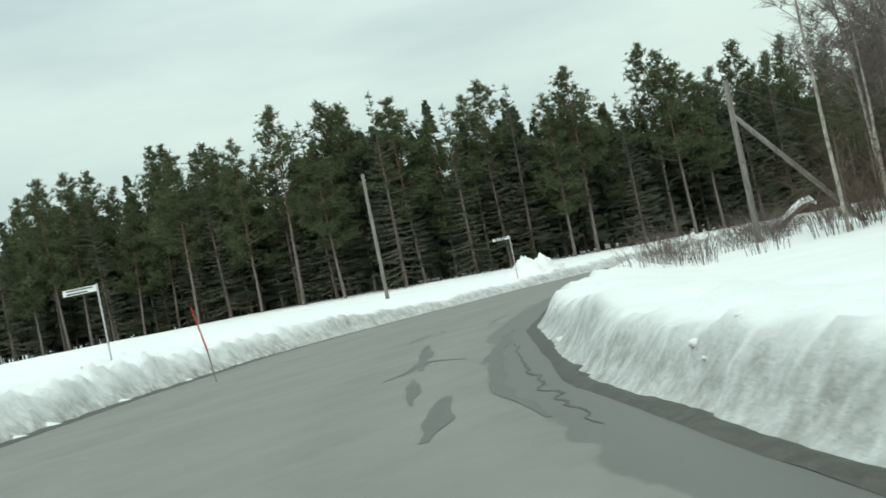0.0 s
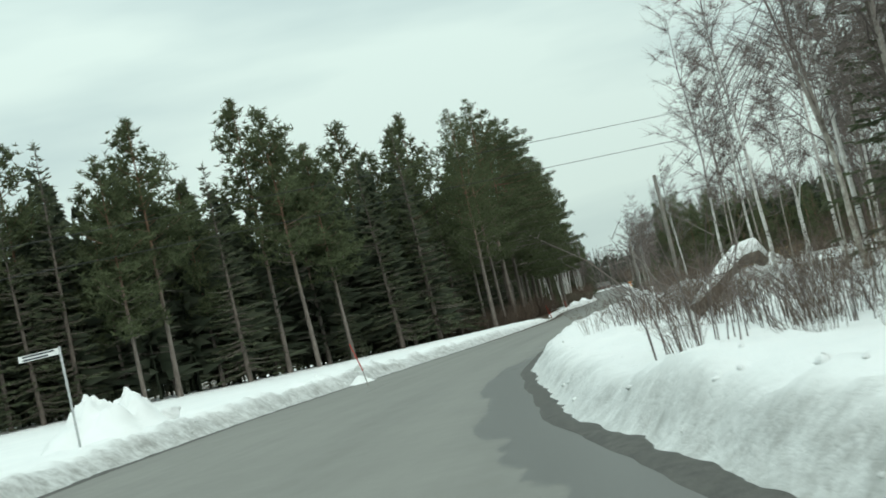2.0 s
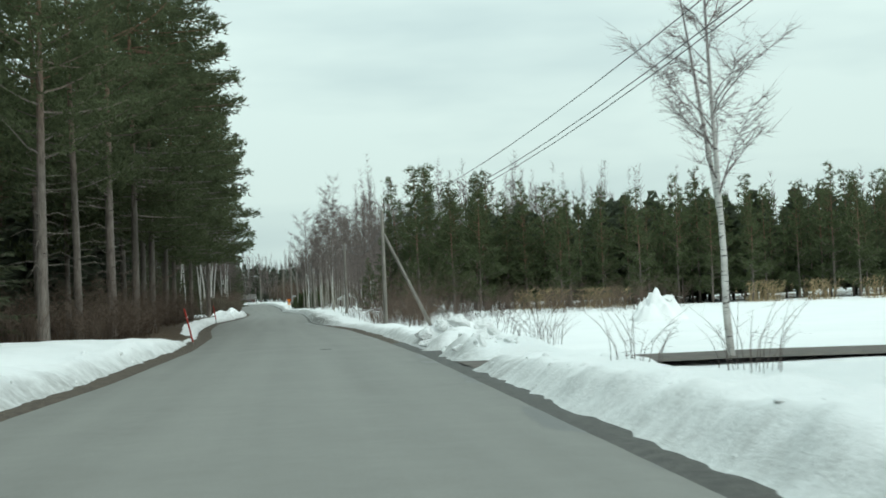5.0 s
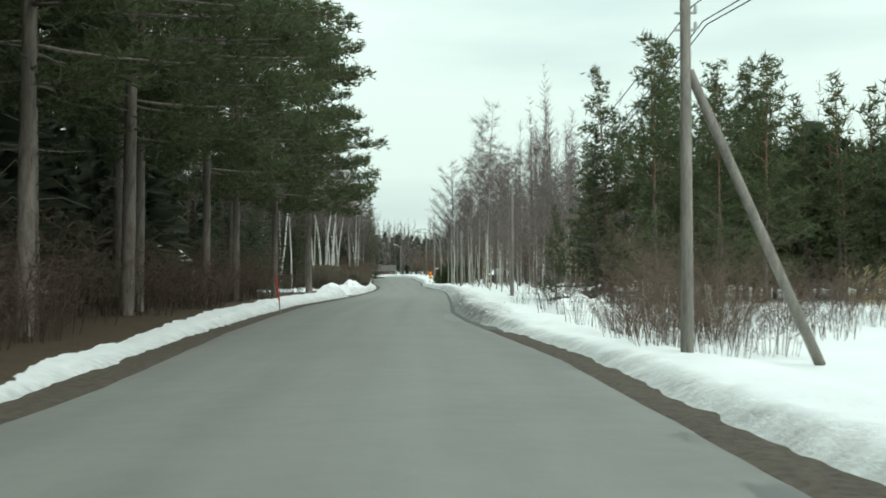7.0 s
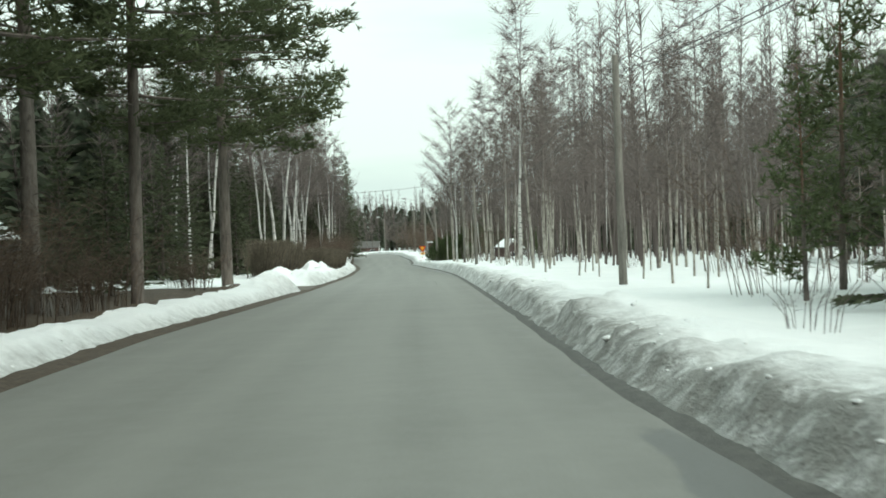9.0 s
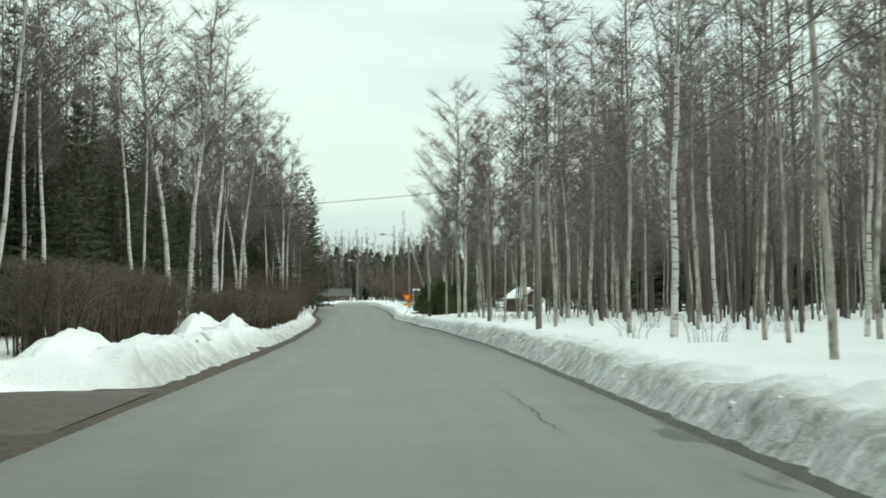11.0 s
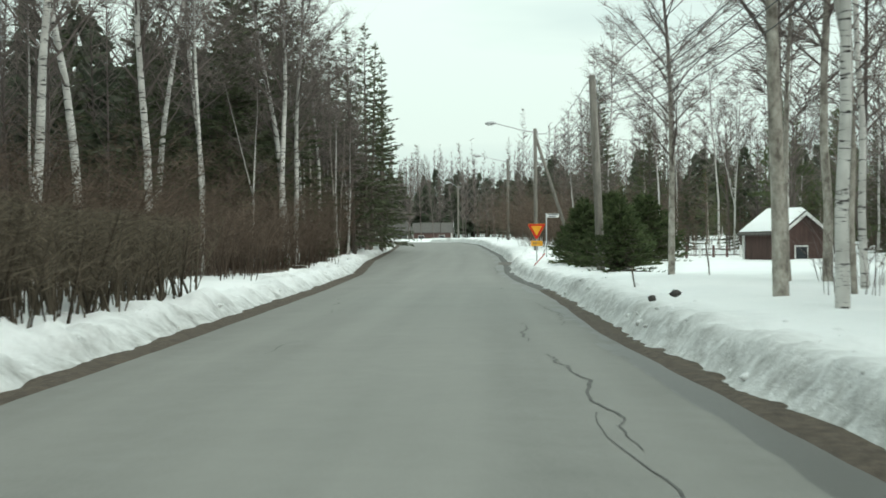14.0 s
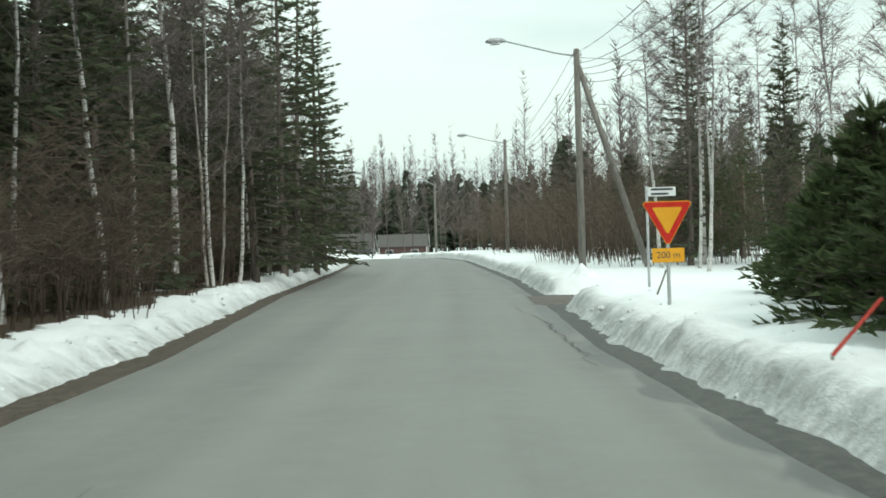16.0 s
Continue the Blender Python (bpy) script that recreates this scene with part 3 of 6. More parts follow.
def snow_heap(x, y, rx, ry, h, seed, label="lumpy heap of ploughed snow on the roadside", grit_shade=0.12, chunky=1.0):
    g = Geo()
    rings, seg = 26, 64
    z0 = min(ground_z(x, y) - rise(y), 0.5) - 0.25 + rise(y)
    for i in range(rings + 1):
        u = i / rings
        for j in range(seg):
            a = 2 * math.pi * j / seg
            rr = u * (1 + 0.22 * wob(math.cos(a) * 2, math.sin(a) * 2, 1, seed))
            px, py = rx * rr * math.cos(a), ry * rr * math.sin(a)
            fall = (1 - smooth01(u)) ** 0.62
            g.v.append((px, py, (h + 0.3) * fall + fall * (0.8 * (0.4 - clod(px + seed, py, 0.3, 0.7)) + 0.42 * (0.4 - clod(px, py + seed, 0.7, 0.33)) + 0.16 * (0.4 - clod(px, py, seed, 0.17)) + 0.2 * wob(px, py, 0.9, seed + 1)) * min(h, 1.1) * chunky))
    for i in range(rings):
        for j in range(seg):
            a, b = i * seg + j, i * seg + (j + 1) % seg
            g.f.append((a, a + seg, b + seg, b))
    me = g.mesh("snow_mound", SNOW, True)
    me.attributes.new("grit_shade", "FLOAT", "POINT").data.foreach_set("value", [grit_shade * smooth01((0.5 - v[2]) / 0.5) for v in g.v])
    ob = tagged(new("snow_mound", me), label, "snow heap", "snow heaps along the road")
    ob.location = (x, y, z0)
    return ob


for k, (x, y, rx, ry, h) in enumerate([(-3.6, -83.0, 2.0, 3.6, 1.25), (-0.2, -68.3, 0.9, 1.4, 0.3), (22.6, 1.5, 1.7, 1.4, 1.2), (0.6, 67.6, 1.1, 1.5, 0.7), (-0.3, 79.6, 1.2, 2.6, 0.55),
                                       (0.5, 89.9, 1.25, 2.7, 0.9), (0.45, 97.6, 0.95, 1.6, 0.82), (10.3, -20.4, 1.35, 2.1, 0.58), (11.2, -33.0, 1.6, 1.3, 0.3), (7.8, 184.2, 1.3, 1.5, 0.55),
                                       (7.4, 175.6, 1.2, 1.2, 0.4), (13.0, -47.0, 1.6, 1.3, 0.95), (16.9, -52.0, 2.5, 1.6, 0.9), (11.2, 21.5, 1.8, 2.5, 0.5), (-7.5, 252.0, 4.0, 3.0, 1.2)]):
    snow_heap(x, y, rx, ry, h, 40 + 3 * k, chunky=1.9 if k == 7 else 0.45 if k in (3, 4, 5, 6) else 1.0)


# ---------------------------------------------------------------- trees
def trunk_line(rng, h, lean, crook, steps=9):
    px = py = 0.0
    dx, dy = rng.gauss(0, lean), rng.gauss(0, lean)
    pts = []
    for k in range(steps + 1):
        u = k / steps
        pts.append((px, py, h * u))
        px += (dx + rng.gauss(0, crook)) * h / steps
        py += (dy + rng.gauss(0, crook)) * h / steps
    return pts


def along(pts, u):
    s = min(max(u, 0), 0.9999) * (len(pts) - 1)
    k = int(s)
    a, b, w = pts[k], pts[k + 1], s - k
    return [a[i] + (b[i] - a[i]) * w for i in range(3)]


def pine(seed, h, base, spread, tufts, name="pine_tree", needle=None, stub=14, blade=0.42, r0=None):
    """A Scots pine: bare trunk, dead stubs below, and a ragged crown of needle tufts on rising limbs."""
    rng = random.Random(seed)
    root = thing(name, "tall Scots pine with bare grey-orange trunk and ragged green crown" if name == "pine_tree" else "young bushy green pine at the field edge", "pine tree", "pines of the forest")
    pts = trunk_line(rng, h, 0.012, 0.010)
    r0 = r0 or 0.0095 * h + 0.02
    t = Geo()
    t.tube([(0, 0, -0.4)] + pts, [r0 * 1.25] + [max(r0 * (1 - 0.92 * (k / 9) ** 0.9), 0.012) for k in range(10)], 8)
    part("trunk", t, PINE_BARK, root, smooth=True)
    b, n = Geo(), Geo()
    limbs = []
    count = int(26 + (1 - base) * h * 2.3)
    for i in range(count):
        u = base + (1 - base) * (i + rng.random()) / count
        w = (u - base) / (1 - base)
        reach = spread * min(0.6 + 2.2 * w, 1.1) * (1 - w) ** 0.88 * (1 - 0.35 * w * (name != "pine_tree")) * rng.uniform(0.55, 1.2) + 0.25
        a = rng.uniform(0, 2 * math.pi)
        lift = 0.12 + 0.95 * w * w + rng.gauss(0, 0.12)
        p0 = along(pts, u)
        line = [p0]
        for k in range(1, 5):
            q = k / 4
            line.append([p0[0] + math.cos(a) * reach * q + rng.gauss(0, 0.05), p0[1] + math.sin(a) * reach * q + rng.gauss(0, 0.05), p0[2] + reach * (lift * q + 0.22 * q * q)])
        b.tube(line, [0.012 + 0.02 * reach * 0.5 * (1 - k / 4.5) for k in range(5)], 3, False)
        limbs.append((line, reach))
    total = sum(r for _, r in limbs)
    for line, reach in limbs:
        for _ in range(max(3, int(1.7 * tufts * reach / total))):
            q = along(line, min(0.3 + 0.72 * rng.random() ** 0.75, 1.0))
            s = 0.13 + 0.12 * reach
            c = [q[0] + rng.gauss(0, s), q[1] + rng.gauss(0, s), q[2] + rng.gauss(0.04, s * 0.5)]
            for _ in range(6 if blade > 0.4 else 7 if name == "pine_tree" else 5):
                d = [rng.gauss(0, 1), rng.gauss(0, 1), rng.gauss(0.6, 0.7)]
                l = math.sqrt(sum(v * v for v in d)) + 1e-6
                k = blade * rng.uniform(0.6, 1.25) / l
                n.blade(c, [v * k for v in d], blade * (0.23 if blade > 0.35 else 0.2), rng)
    for _ in range(stub):
        u = rng.uniform(0.12, base + 0.1)
        a, p0, reach = rng.uniform(0, 2 * math.pi), along(pts, u), rng.uniform(0.4, 1.9)
        b.tube([p0, [p0[0] + math.cos(a) * reach * 0.5, p0[1] + math.sin(a) * reach * 0.5, p0[2] + rng.uniform(-0.05, 0.2) * reach], [p0[0] + math.cos(a) * reach, p0[1] + math.sin(a) * reach, p0[2] + rng.uniform(-0.25, 0.2) * reach]], [0.022, 0.014, 0.005], 3, False)
    tagged(part("branchwork", b, PINE_BARK, root), kind="stuff")
    tagged(part("crown", n, needle or PINE_NEEDLE, root), kind="stuff")
    return root


def spreading_pine(seed, h, reaches, r0, foliage, lopsided=0.3):
    """An old roadside pine: level boughs in tiers, each a flat plate of needles, longer on its open side (+x)."""
    rng = random.Random(seed)
    root = thing("pine_tree", "old Scots pine with long level boughs overhanging the road", "pine tree", "pines of the forest")
    pts = trunk_line(rng, h, 0.006, 0.008)
    t, b, n = Geo(), Geo(), Geo()
    t.tube([(0, 0, -0.4)] + pts, [r0 * 1.3] + [max(r0 * (1 - 0.92 * (k / 9) ** 1.1), 0.015) for k in range(10)], 10)
    part("trunk", t, PINE_BARK, root, smooth=True)
    z = reaches[0][0]
    boughs = []
    while z < h - 0.4:
        u = z / h
        for i in range(5 if u < 0.85 else 4):
            a = rng.uniform(0, 2 * math.pi)
            reach = lerp(reaches, z) * (1 - lopsided + lopsided * math.cos(a)) * rng.uniform(0.72, 1.05)
            p0 = along(pts, min(u + rng.uniform(-0.008, 0.008), 0.99))
            tilt = rng.uniform(-0.06, 0.1) + 0.8 * max(u - 0.72, 0)
            line = []
            for k in range(6):
                q = k / 5
                line.append([p0[0] + math.cos(a) * reach * q + rng.gauss(0, 0.06) * (k > 0), p0[1] + math.sin(a) * reach * q + rng.gauss(0, 0.06) * (k > 0), p0[2] + reach * (tilt * q - 0.1 * q * (1 - q))])
            b.tube(line, [0.01 + 0.009 * reach * (1 - k / 5.5) for k in range(6)], 4, False)
            boughs.append((line, reach, a))
        z += rng.uniform(0.62, 0.95)
    total = sum(r for _, r, _ in boughs)
    for line, reach, a in boughs:
        for _ in range(int(foliage * reach / total)):
            q0 = 0.24 + 0.76 * rng.random() ** 0.75
            q = along(line, min(q0, 1.0))
            side = rng.gauss(0, 0.2 + 0.16 * reach * (1.1 - q0))
            c = [q[0] - math.sin(a) * side + rng.gauss(0, 0.08), q[1] + math.cos(a) * side + rng.gauss(0, 0.08), q[2] + 0.02 + 0.17 * rng.gauss(0.4, 1)]
            for _ in range(5):
                d = [rng.gauss(0, 1) + 0.5 * math.cos(a), rng.gauss(0, 1) + 0.5 * math.sin(a), rng.gauss(0.5, 0.5)]
                l = math.sqrt(sum(v * v for v in d)) + 1e-6
                k = 0.33 * rng.uniform(0.6, 1.25) / l
                n.blade(c, [v * k for v in d], 0.064, rng)
    for _ in range(22):
        u = rng.uniform(0.1, 0.5)
        a, p0, reach = rng.uniform(0, 2 * math.pi), along(pts, u), rng.uniform(0.4, 2.2)
        b.tube([p0, [p0[0] + math.cos(a) * reach * 0.5, p0[1] + math.sin(a) * reach * 0.5, p0[2] - 0.02 * reach], [p0[0] + math.cos(a) * reach, p0[1] + math.sin(a) * reach, p0[2] + rng.uniform(-0.35, 0.1) * reach]], [0.024, 0.015, 0.005], 3, False)
    tagged(part("branchwork", b, PINE_BARK, root), kind="stuff")
    tagged(part("crown", n, PINE_NEEDLE, root), kind="stuff")
    return root


def spruce(seed, h, spread, name="spruce_tree", needle=None, skirt=0.05, blade=0.34, density=1.0, label="dark narrow spruce with drooping branches"):
    rng = random.Random(seed)
    root = thing(name, label, "spruce tree", "spruces along the road")
    pts = trunk_line(rng, h, 0.006, 0.004)
    t, b, n = Geo(), Geo(), Geo()
    r0 = 0.011 * h + 0.015
    t.tube([(0, 0, -0.4)] + pts, [r0 * 1.15] + [max(r0 * (1 - k / 9.3), 0.008) for k in range(10)], 7)
    part("trunk", t, SPRUCE_BARK, root, smooth=True)
    z = skirt * h
    while z < h - 0.15:
        u = z / h
        reach0 = spread * (1 - u) ** 0.85 + 0.1
        for i in range(7 if u < 0.8 else 5):
            a = rng.uniform(0, 2 * math.pi)
            reach = reach0 * (rng.uniform(0.78, 1.05) if name == "garden_spruce" else rng.uniform(0.6, 1.15))
            p0 = along(pts, u + rng.uniform(-0.01, 0.01))
            line = [[p0[0] + math.cos(a) * reach * q, p0[1] + math.sin(a) * reach * q, p0[2] + reach * (0.08 - 0.42 * q + 0.25 * q * q) * (1 - u) + reach * 0.5 * u * q] for q in (0, 0.5, 1)]
            if name == "garden_spruce":
                lift = rng.uniform(0.0, 0.5)
                line = [[x, y, p0[2] + lift * reach * q - 0.1 * reach * q * q] for (x, y, _), q in zip(line, (0, 0.5, 1))]
            b.tube(line, [0.02 * reach + 0.004, 0.012 * reach + 0.003, 0.003], 3, False)
            for _ in range(int((4 + 11 * reach) * density)):
                q = rng.random() ** 0.7
                c = along(line, q)
                side = rng.choice((-1, 1)) * rng.uniform(0.25, 1.0)
                d = [math.cos(a) * 0.7 - math.sin(a) * side, math.sin(a) * 0.7 + math.cos(a) * side, (rng.uniform(-0.35, 0.75) if name == "garden_spruce" else rng.uniform(-0.55, 0.15)) + 0.4 * u]
                k = blade * rng.uniform(0.6, 1.25) * (0.75 + 0.2 * reach)
                n.blade(c, [v * k for v in d], blade * 0.42, rng)
        z += (0.085 if name == "garden_spruce" else 0.16 + 0.022 * h * rng.uniform(0.6, 1.1))
    for _ in range(14):
        n.blade((pts[-1][0], pts[-1][1], h - rng.uniform(0, 0.7)), [rng.gauss(0, 0.12), rng.gauss(0, 0.12), rng.uniform(0.25, 0.5)], 0.07, rng)
    tagged(part("branchwork", b, SPRUCE_BARK, root), kind="stuff")
    tagged(part("crown", n, needle or SPRUCE_NEEDLE, root), kind="stuff")
    return root


def birch(seed, h, base, spread, limbs, fine, bark=None, r0=None, lean=0.045, label="leafless birch with white bark and fine purple-brown twigs", fork=False):
    rng = random.Random(seed)
    root = thing("birch_tree", label, "birch tree", "bare birches along the road")
    pts = trunk_line(rng, h, lean, 0.034)
    r0 = r0 or 0.0052 * h + 0.012
    t, b, n = Geo(), Geo(), Geo()
    t.tube([(0, 0, -0.4)] + pts, [r0 * 1.3] + [max(r0 * (1 - 0.95 * k / 9), 0.008) for k in range(10)], 7)
    if fork:
        p0 = along(pts, 0.3)
        a = rng.uniform(0, 6.28)
        line = [[p0[0] + math.cos(a) * q * 1.6, p0[1] + math.sin(a) * q * 1.6, p0[2] + q * h * 0.55] for q in (0, 0.3, 0.65, 1)]
        t.tube(line, [r0 * 0.65, r0 * 0.5, r0 * 0.32, 0.01], 6)
    part("trunk", t, bark or BIRCH_BARK, root, smooth=True)
    for i in range(limbs):
        u = base + (0.97 - base) * (i + rng.random()) / limbs
        w = (u - base) / (1 - base)
        a = rng.uniform(0, 2 * math.pi)
        reach = spread * (1 - 0.72 * w) * rng.uniform(0.6, 1.2)
        up = rng.uniform(0.9, 1.7)
        p0 = along(pts, u)
        line = [p0]
        for k in range(1, 5):
            q = k / 4
            line.append([p0[0] + math.cos(a) * reach * q + rng.gauss(0, 0.07), p0[1] + math.sin(a) * reach * q + rng.gauss(0, 0.07), p0[2] + reach * up * (q - 0.22 * q * q)])
        b.tube(line, [r0 * 0.26 * (1 - w * 0.5), r0 * 0.2 * (1 - w * 0.5), 0.012, 0.009, 0.005], 3, False)
        for _ in range(max(3, int(reach * 4.6))):
            q0 = along(line, rng.uniform(0.12, 1.0))
            a2, l2 = a + rng.gauss(0, 1.0), reach * rng.uniform(0.25, 0.6)
            q1 = [q0[0] + math.cos(a2) * l2 * 0.7, q0[1] + math.sin(a2) * l2 * 0.7, q0[2] + l2 * rng.uniform(0.2, 1.1)]
            n.blade(q0, [q1[k] - q0[k] for k in range(3)], 0.02, rng)
            for _ in range(fine):
                q = rng.random()
                c = [q0[k] + (q1[k] - q0[k]) * q for k in range(3)]
                a3, l3 = a2 + rng.gauss(0, 1.2), rng.uniform(0.45, 1.2)
                n.blade(c, [math.cos(a3) * l3 * 0.75, math.sin(a3) * l3 * 0.75, l3 * rng.uniform(-0.25, 0.8)], 0.02, rng)
    tagged(part("branchwork", b, TWIG, root), kind="stuff")
    tagged(part("twigwork", n, TWIG, root), kind="stuff")
    return root


def bush_stems(rng, s, n, at, h, spread, stems, fine, width):
    """Arching stems and side twigs of one bush at a place, added to s and n."""
    for _ in range(stems):
        a, r = rng.uniform(0, 6.28), spread * 0.45 * math.sqrt(rng.random())
        x, y = at[0] + math.cos(a) * r, at[1] + math.sin(a) * r
        lean = rng.uniform(0.15, 0.95)
        hh = h * rng.uniform(0.45, 1.05)
        a += rng.gauss(0, 0.5)
        line = [[x + math.cos(a) * lean * hh * q * q, y + math.sin(a) * lean * hh * q * q, at[2] + hh * q - 0.25 * (q == 0)] for q in (0, 0.4, 0.75, 1)]
        s.tube(line, [width * 0.75, width * 0.6, width * 0.4, width * 0.15], 3, False)
        for _ in range(fine):
            c = along(line, rng.uniform(0.25, 1.0))
            a3, l3 = rng.uniform(0, 6.28), h * rng.uniform(0.1, 0.3)
            n.blade(c, [math.cos(a3) * l3 * 0.85, math.sin(a3) * l3 * 0.85, l3 * rng.uniform(-0.25, 0.9)], width * 0.8, rng)


def bush(seed, h, spread, stems, fine, mat=None, label="leafless brown shrub standing in the snow", width=0.012, name="bush"):
    root = thing(name, label, "bush", "bare roadside bushes")
    s, n = Geo(), Geo()
    bush_stems(random.Random(seed), s, n, (0, 0, 0), h, spread, stems, fine, width)
    tagged(part("stemwork", s, mat or SCRUB_TWIG, root), kind="stuff")
    tagged(part("twigwork", n, mat or SCRUB_TWIG, root), kind="stuff")
    return root


def thicket(seed, places, low, high, name, label):
    """Brushwood too tangled to tell one bush from the next."""
    rng = random.Random(seed)
    g = Geo()
    for p in places:
        h = rng.uniform(low, high)
        bush_stems(rng, g, g, (p[0], p[1], surface_z(p[0], p[1]) - 0.05), h, 0.8 * h, 20, 22, 0.009 + 0.0025 * h)
    tagged(part(name, g, SCRUB_TWIG), label, "undergrowth", kind="stuff")


def surface_z(x, y):
    """The snow's surface, banks included."""
    xl, xr = lerp(LEFT, y), lerp(RIGHT, y)
    z = ground_z(x, y)
    if 0.3 < x - xr < 4.6 and -168 < y < 262:
        z = max(z, bank_z("right", y, x - xr, 1))
    if 0.3 < xl - x < 4.6 and -168 < y < 262:
        z = max(z, bank_z("left", y, xl - x, -1))
    return z


def plant(kinds, places, rng, grow=(0.85, 1.15)):
    """Stands copies of the kinds at the places; the first use of a kind is the kind itself."""
    for k, place in enumerate(places):
        x, y = place[0], place[1]
        src = kinds[place[3] if len(place) > 3 else rng.randrange(len(kinds))]
        s = place[2] if len(place) > 2 and place[2] else rng.uniform(*grow)
        z = surface_z(x, y)
        m = pose(x, y, z - 0.05, rng.gauss(0, 0.8), rng.gauss(0, 0.8), rng.uniform(0, 360))
        if not src.get("stands"):
            src["stands"] = 1
            src.matrix_basis = m @ Matrix.Diagonal((s, s, s, 1))
        else:
            ob = copy_thing(src, m)
            ob.scale = (s, s, s * rng.uniform(0.94, 1.06))


def clear_of(x, y, places, gap):
    return all((x - p[0]) ** 2 + (y - p[1]) ** 2 > gap * gap for p in places)


def scatter(rng, count, box, gap, ok, fixed=()):
    got = list(fixed)
    tries = 0
    while len(got) < count + len(fixed) and tries < count * 60:
        tries += 1
        x, y = rng.uniform(box[0], box[1]), rng.uniform(box[2], box[3])
        if ok(x, y) and clear_of(x, y, got, gap):
            got.append((x, y))
    return got


R = random.Random(7)
PINES = [pine(1, 18.5, 0.40, 3.3, 760, blade=0.47, stub=24), pine(2, 17.0, 0.32, 3.4, 780, blade=0.47, stub=20), pine(3, 19.5, 0.43, 3.2, 740, blade=0.47, stub=26), pine(4, 16.0, 0.26, 3.1, 760, blade=0.47, stub=16), pine(5, 18.0, 0.36, 3.5, 800, blade=0.47, stub=22)]
EDGE_PINES = [spreading_pine(6, 19.8, [(5.4, 4.0), (6.2, 5.4), (8.0, 5.0), (9.6, 4.8), (11.0, 4.1), (13.3, 3.5), (17.0, 1.9), (19.5, 0.4)], 0.22, 6400), spreading_pine(8, 22.5, [(5.2, 4.2), (7.0, 5.6), (10.0, 6.2), (14.0, 6.0), (17.0, 5.0), (20.0, 3.0), (22.2, 0.5)], 0.2, 7200, 0.34)]
NEAR_PINES = [pine(9, 22.0, 0.26, 4.0, 1750, stub=34, r0=0.25, blade=0.3), pine(10, 23.0, 0.29, 3.7, 1750, stub=34, r0=0.2, blade=0.3)]
YOUNG_PINES = [pine(11, 11.0, 0.1, 2.0, 280, "young_pine_tree", YOUNG_NEEDLE, stub=2, blade=0.4), pine(12, 10.0, 0.08, 1.9, 270, "young_pine_tree", YOUNG_NEEDLE, stub=2, blade=0.4), pine(13, 9.0, 0.06, 1.8, 250, "young_pine_tree", YOUNG_NEEDLE, stub=2, blade=0.4)]
FIELD_PINES = [pine(14, 10.5, 0.1, 1.9, 900, "young_pine_tree", YOUNG_NEEDLE, stub=4, blade=0.26), pine(15, 9.5, 0.12, 1.75, 850, "young_pine_tree", YOUNG_NEEDLE, stub=4, blade=0.26)]
SPRUCES = [spruce(21, 15.0, 2.6, density=0.56), spruce(22, 12.0, 2.4, density=0.68), spruce(23, 9.0, 2.0, density=0.8)]
FULL_SPRUCES = [spruce(29, 14.0, 3.3, density=0.95, blade=0.36, skirt=0.03, label="large dark spruce with branches down to the ground")]
FIELD_SPRUCES = [spruce(27, 9.5, 2.3, density=1.5, blade=0.26), spruce(28, 8.0, 2.1, needle=YOUNG_NEEDLE, density=1.6, blade=0.25)]
GARDEN_SPRUCES = [spruce(25, 2.7, 1.55, "garden_spruce", FIR_NEEDLE, 0.02, 0.18, 1.9, "dense low green spruce growing in the snow"), spruce(26, 2.3, 1.5, "garden_spruce", FIR_NEEDLE, 0.02, 0.175, 1.9, "dense low green spruce growing in the snow")]
BIRCHES = [birch(31, 15.0, 0.34, 2.3, 24, 12), birch(32, 13.5, 0.36, 1.9, 22, 12), birch(33, 16.0, 0.38, 2.4, 24, 12), birch(34, 12.0, 0.32, 1.8, 20, 12, fork=True)]
ALDERS = [birch(41, 11.0, 0.28, 1.3, 22, 12, GREY_BARK, 0.06, 0.03, "slender grey leafless young birch"), birch(42, 12.5, 0.3, 1.4, 24, 12, GREY_BARK, 0.068, 0.03, "slender grey leafless young birch"), birch(43, 9.5, 0.24, 1.2, 20, 12, GREY_BARK, 0.05, 0.04, "slender grey leafless young birch")]
BIG_BIRCHES = [birch(36, 17.0, 0.3, 3.0, 30, 13, r0=0.15), birch(37, 16.0, 0.33, 2.8, 28, 13, r0=0.14, fork=True)]
BIG_GREY = [birch(38, 16.0, 0.26, 3.4, 34, 14, GREY_BARK, 0.14, 0.02, "tall leafless grey-barked tree standing in the snow"), birch(39, 15.0, 0.3, 3.0, 32, 14, GREY_BARK, 0.12, 0.02, "tall leafless grey-barked tree standing in the snow", True)]
SCRUBS = [bush(51, 3.2, 2.4, 24, 22, label="dense reddish-brown leafless willow scrub", name="scrub_bush", width=0.016), bush(52, 2.5, 2.2, 24, 21, label="dense reddish-brown leafless willow scrub", name="scrub_bush", width=0.016), bush(53, 4.2, 2.6, 24, 25, label="dense reddish-brown leafless willow scrub", name="scrub_bush", width=0.018)]
BUSHES = [bush(55, 1.25, 1.2, 16, 6, TWIG), bush(56, 0.95, 1.4, 14, 5, TWIG), bush(57, 1.6, 1.5, 16, 7, TWIG)]


def forest_edge(x):
    """Where the forest's front stands, south of the bend."""
    return float(np.interp(x, [-90, -70, -34, -20, -10, -2], [-66, -64, -58, -42, -29, -13]))


def in_left_forest(x, y):
    if y < -12:
        return x < -2 and forest_edge(x) < y
    return x < lerp(LEFT, y) - 3.6 - 1.2 * wob(0, y, 6, 50)


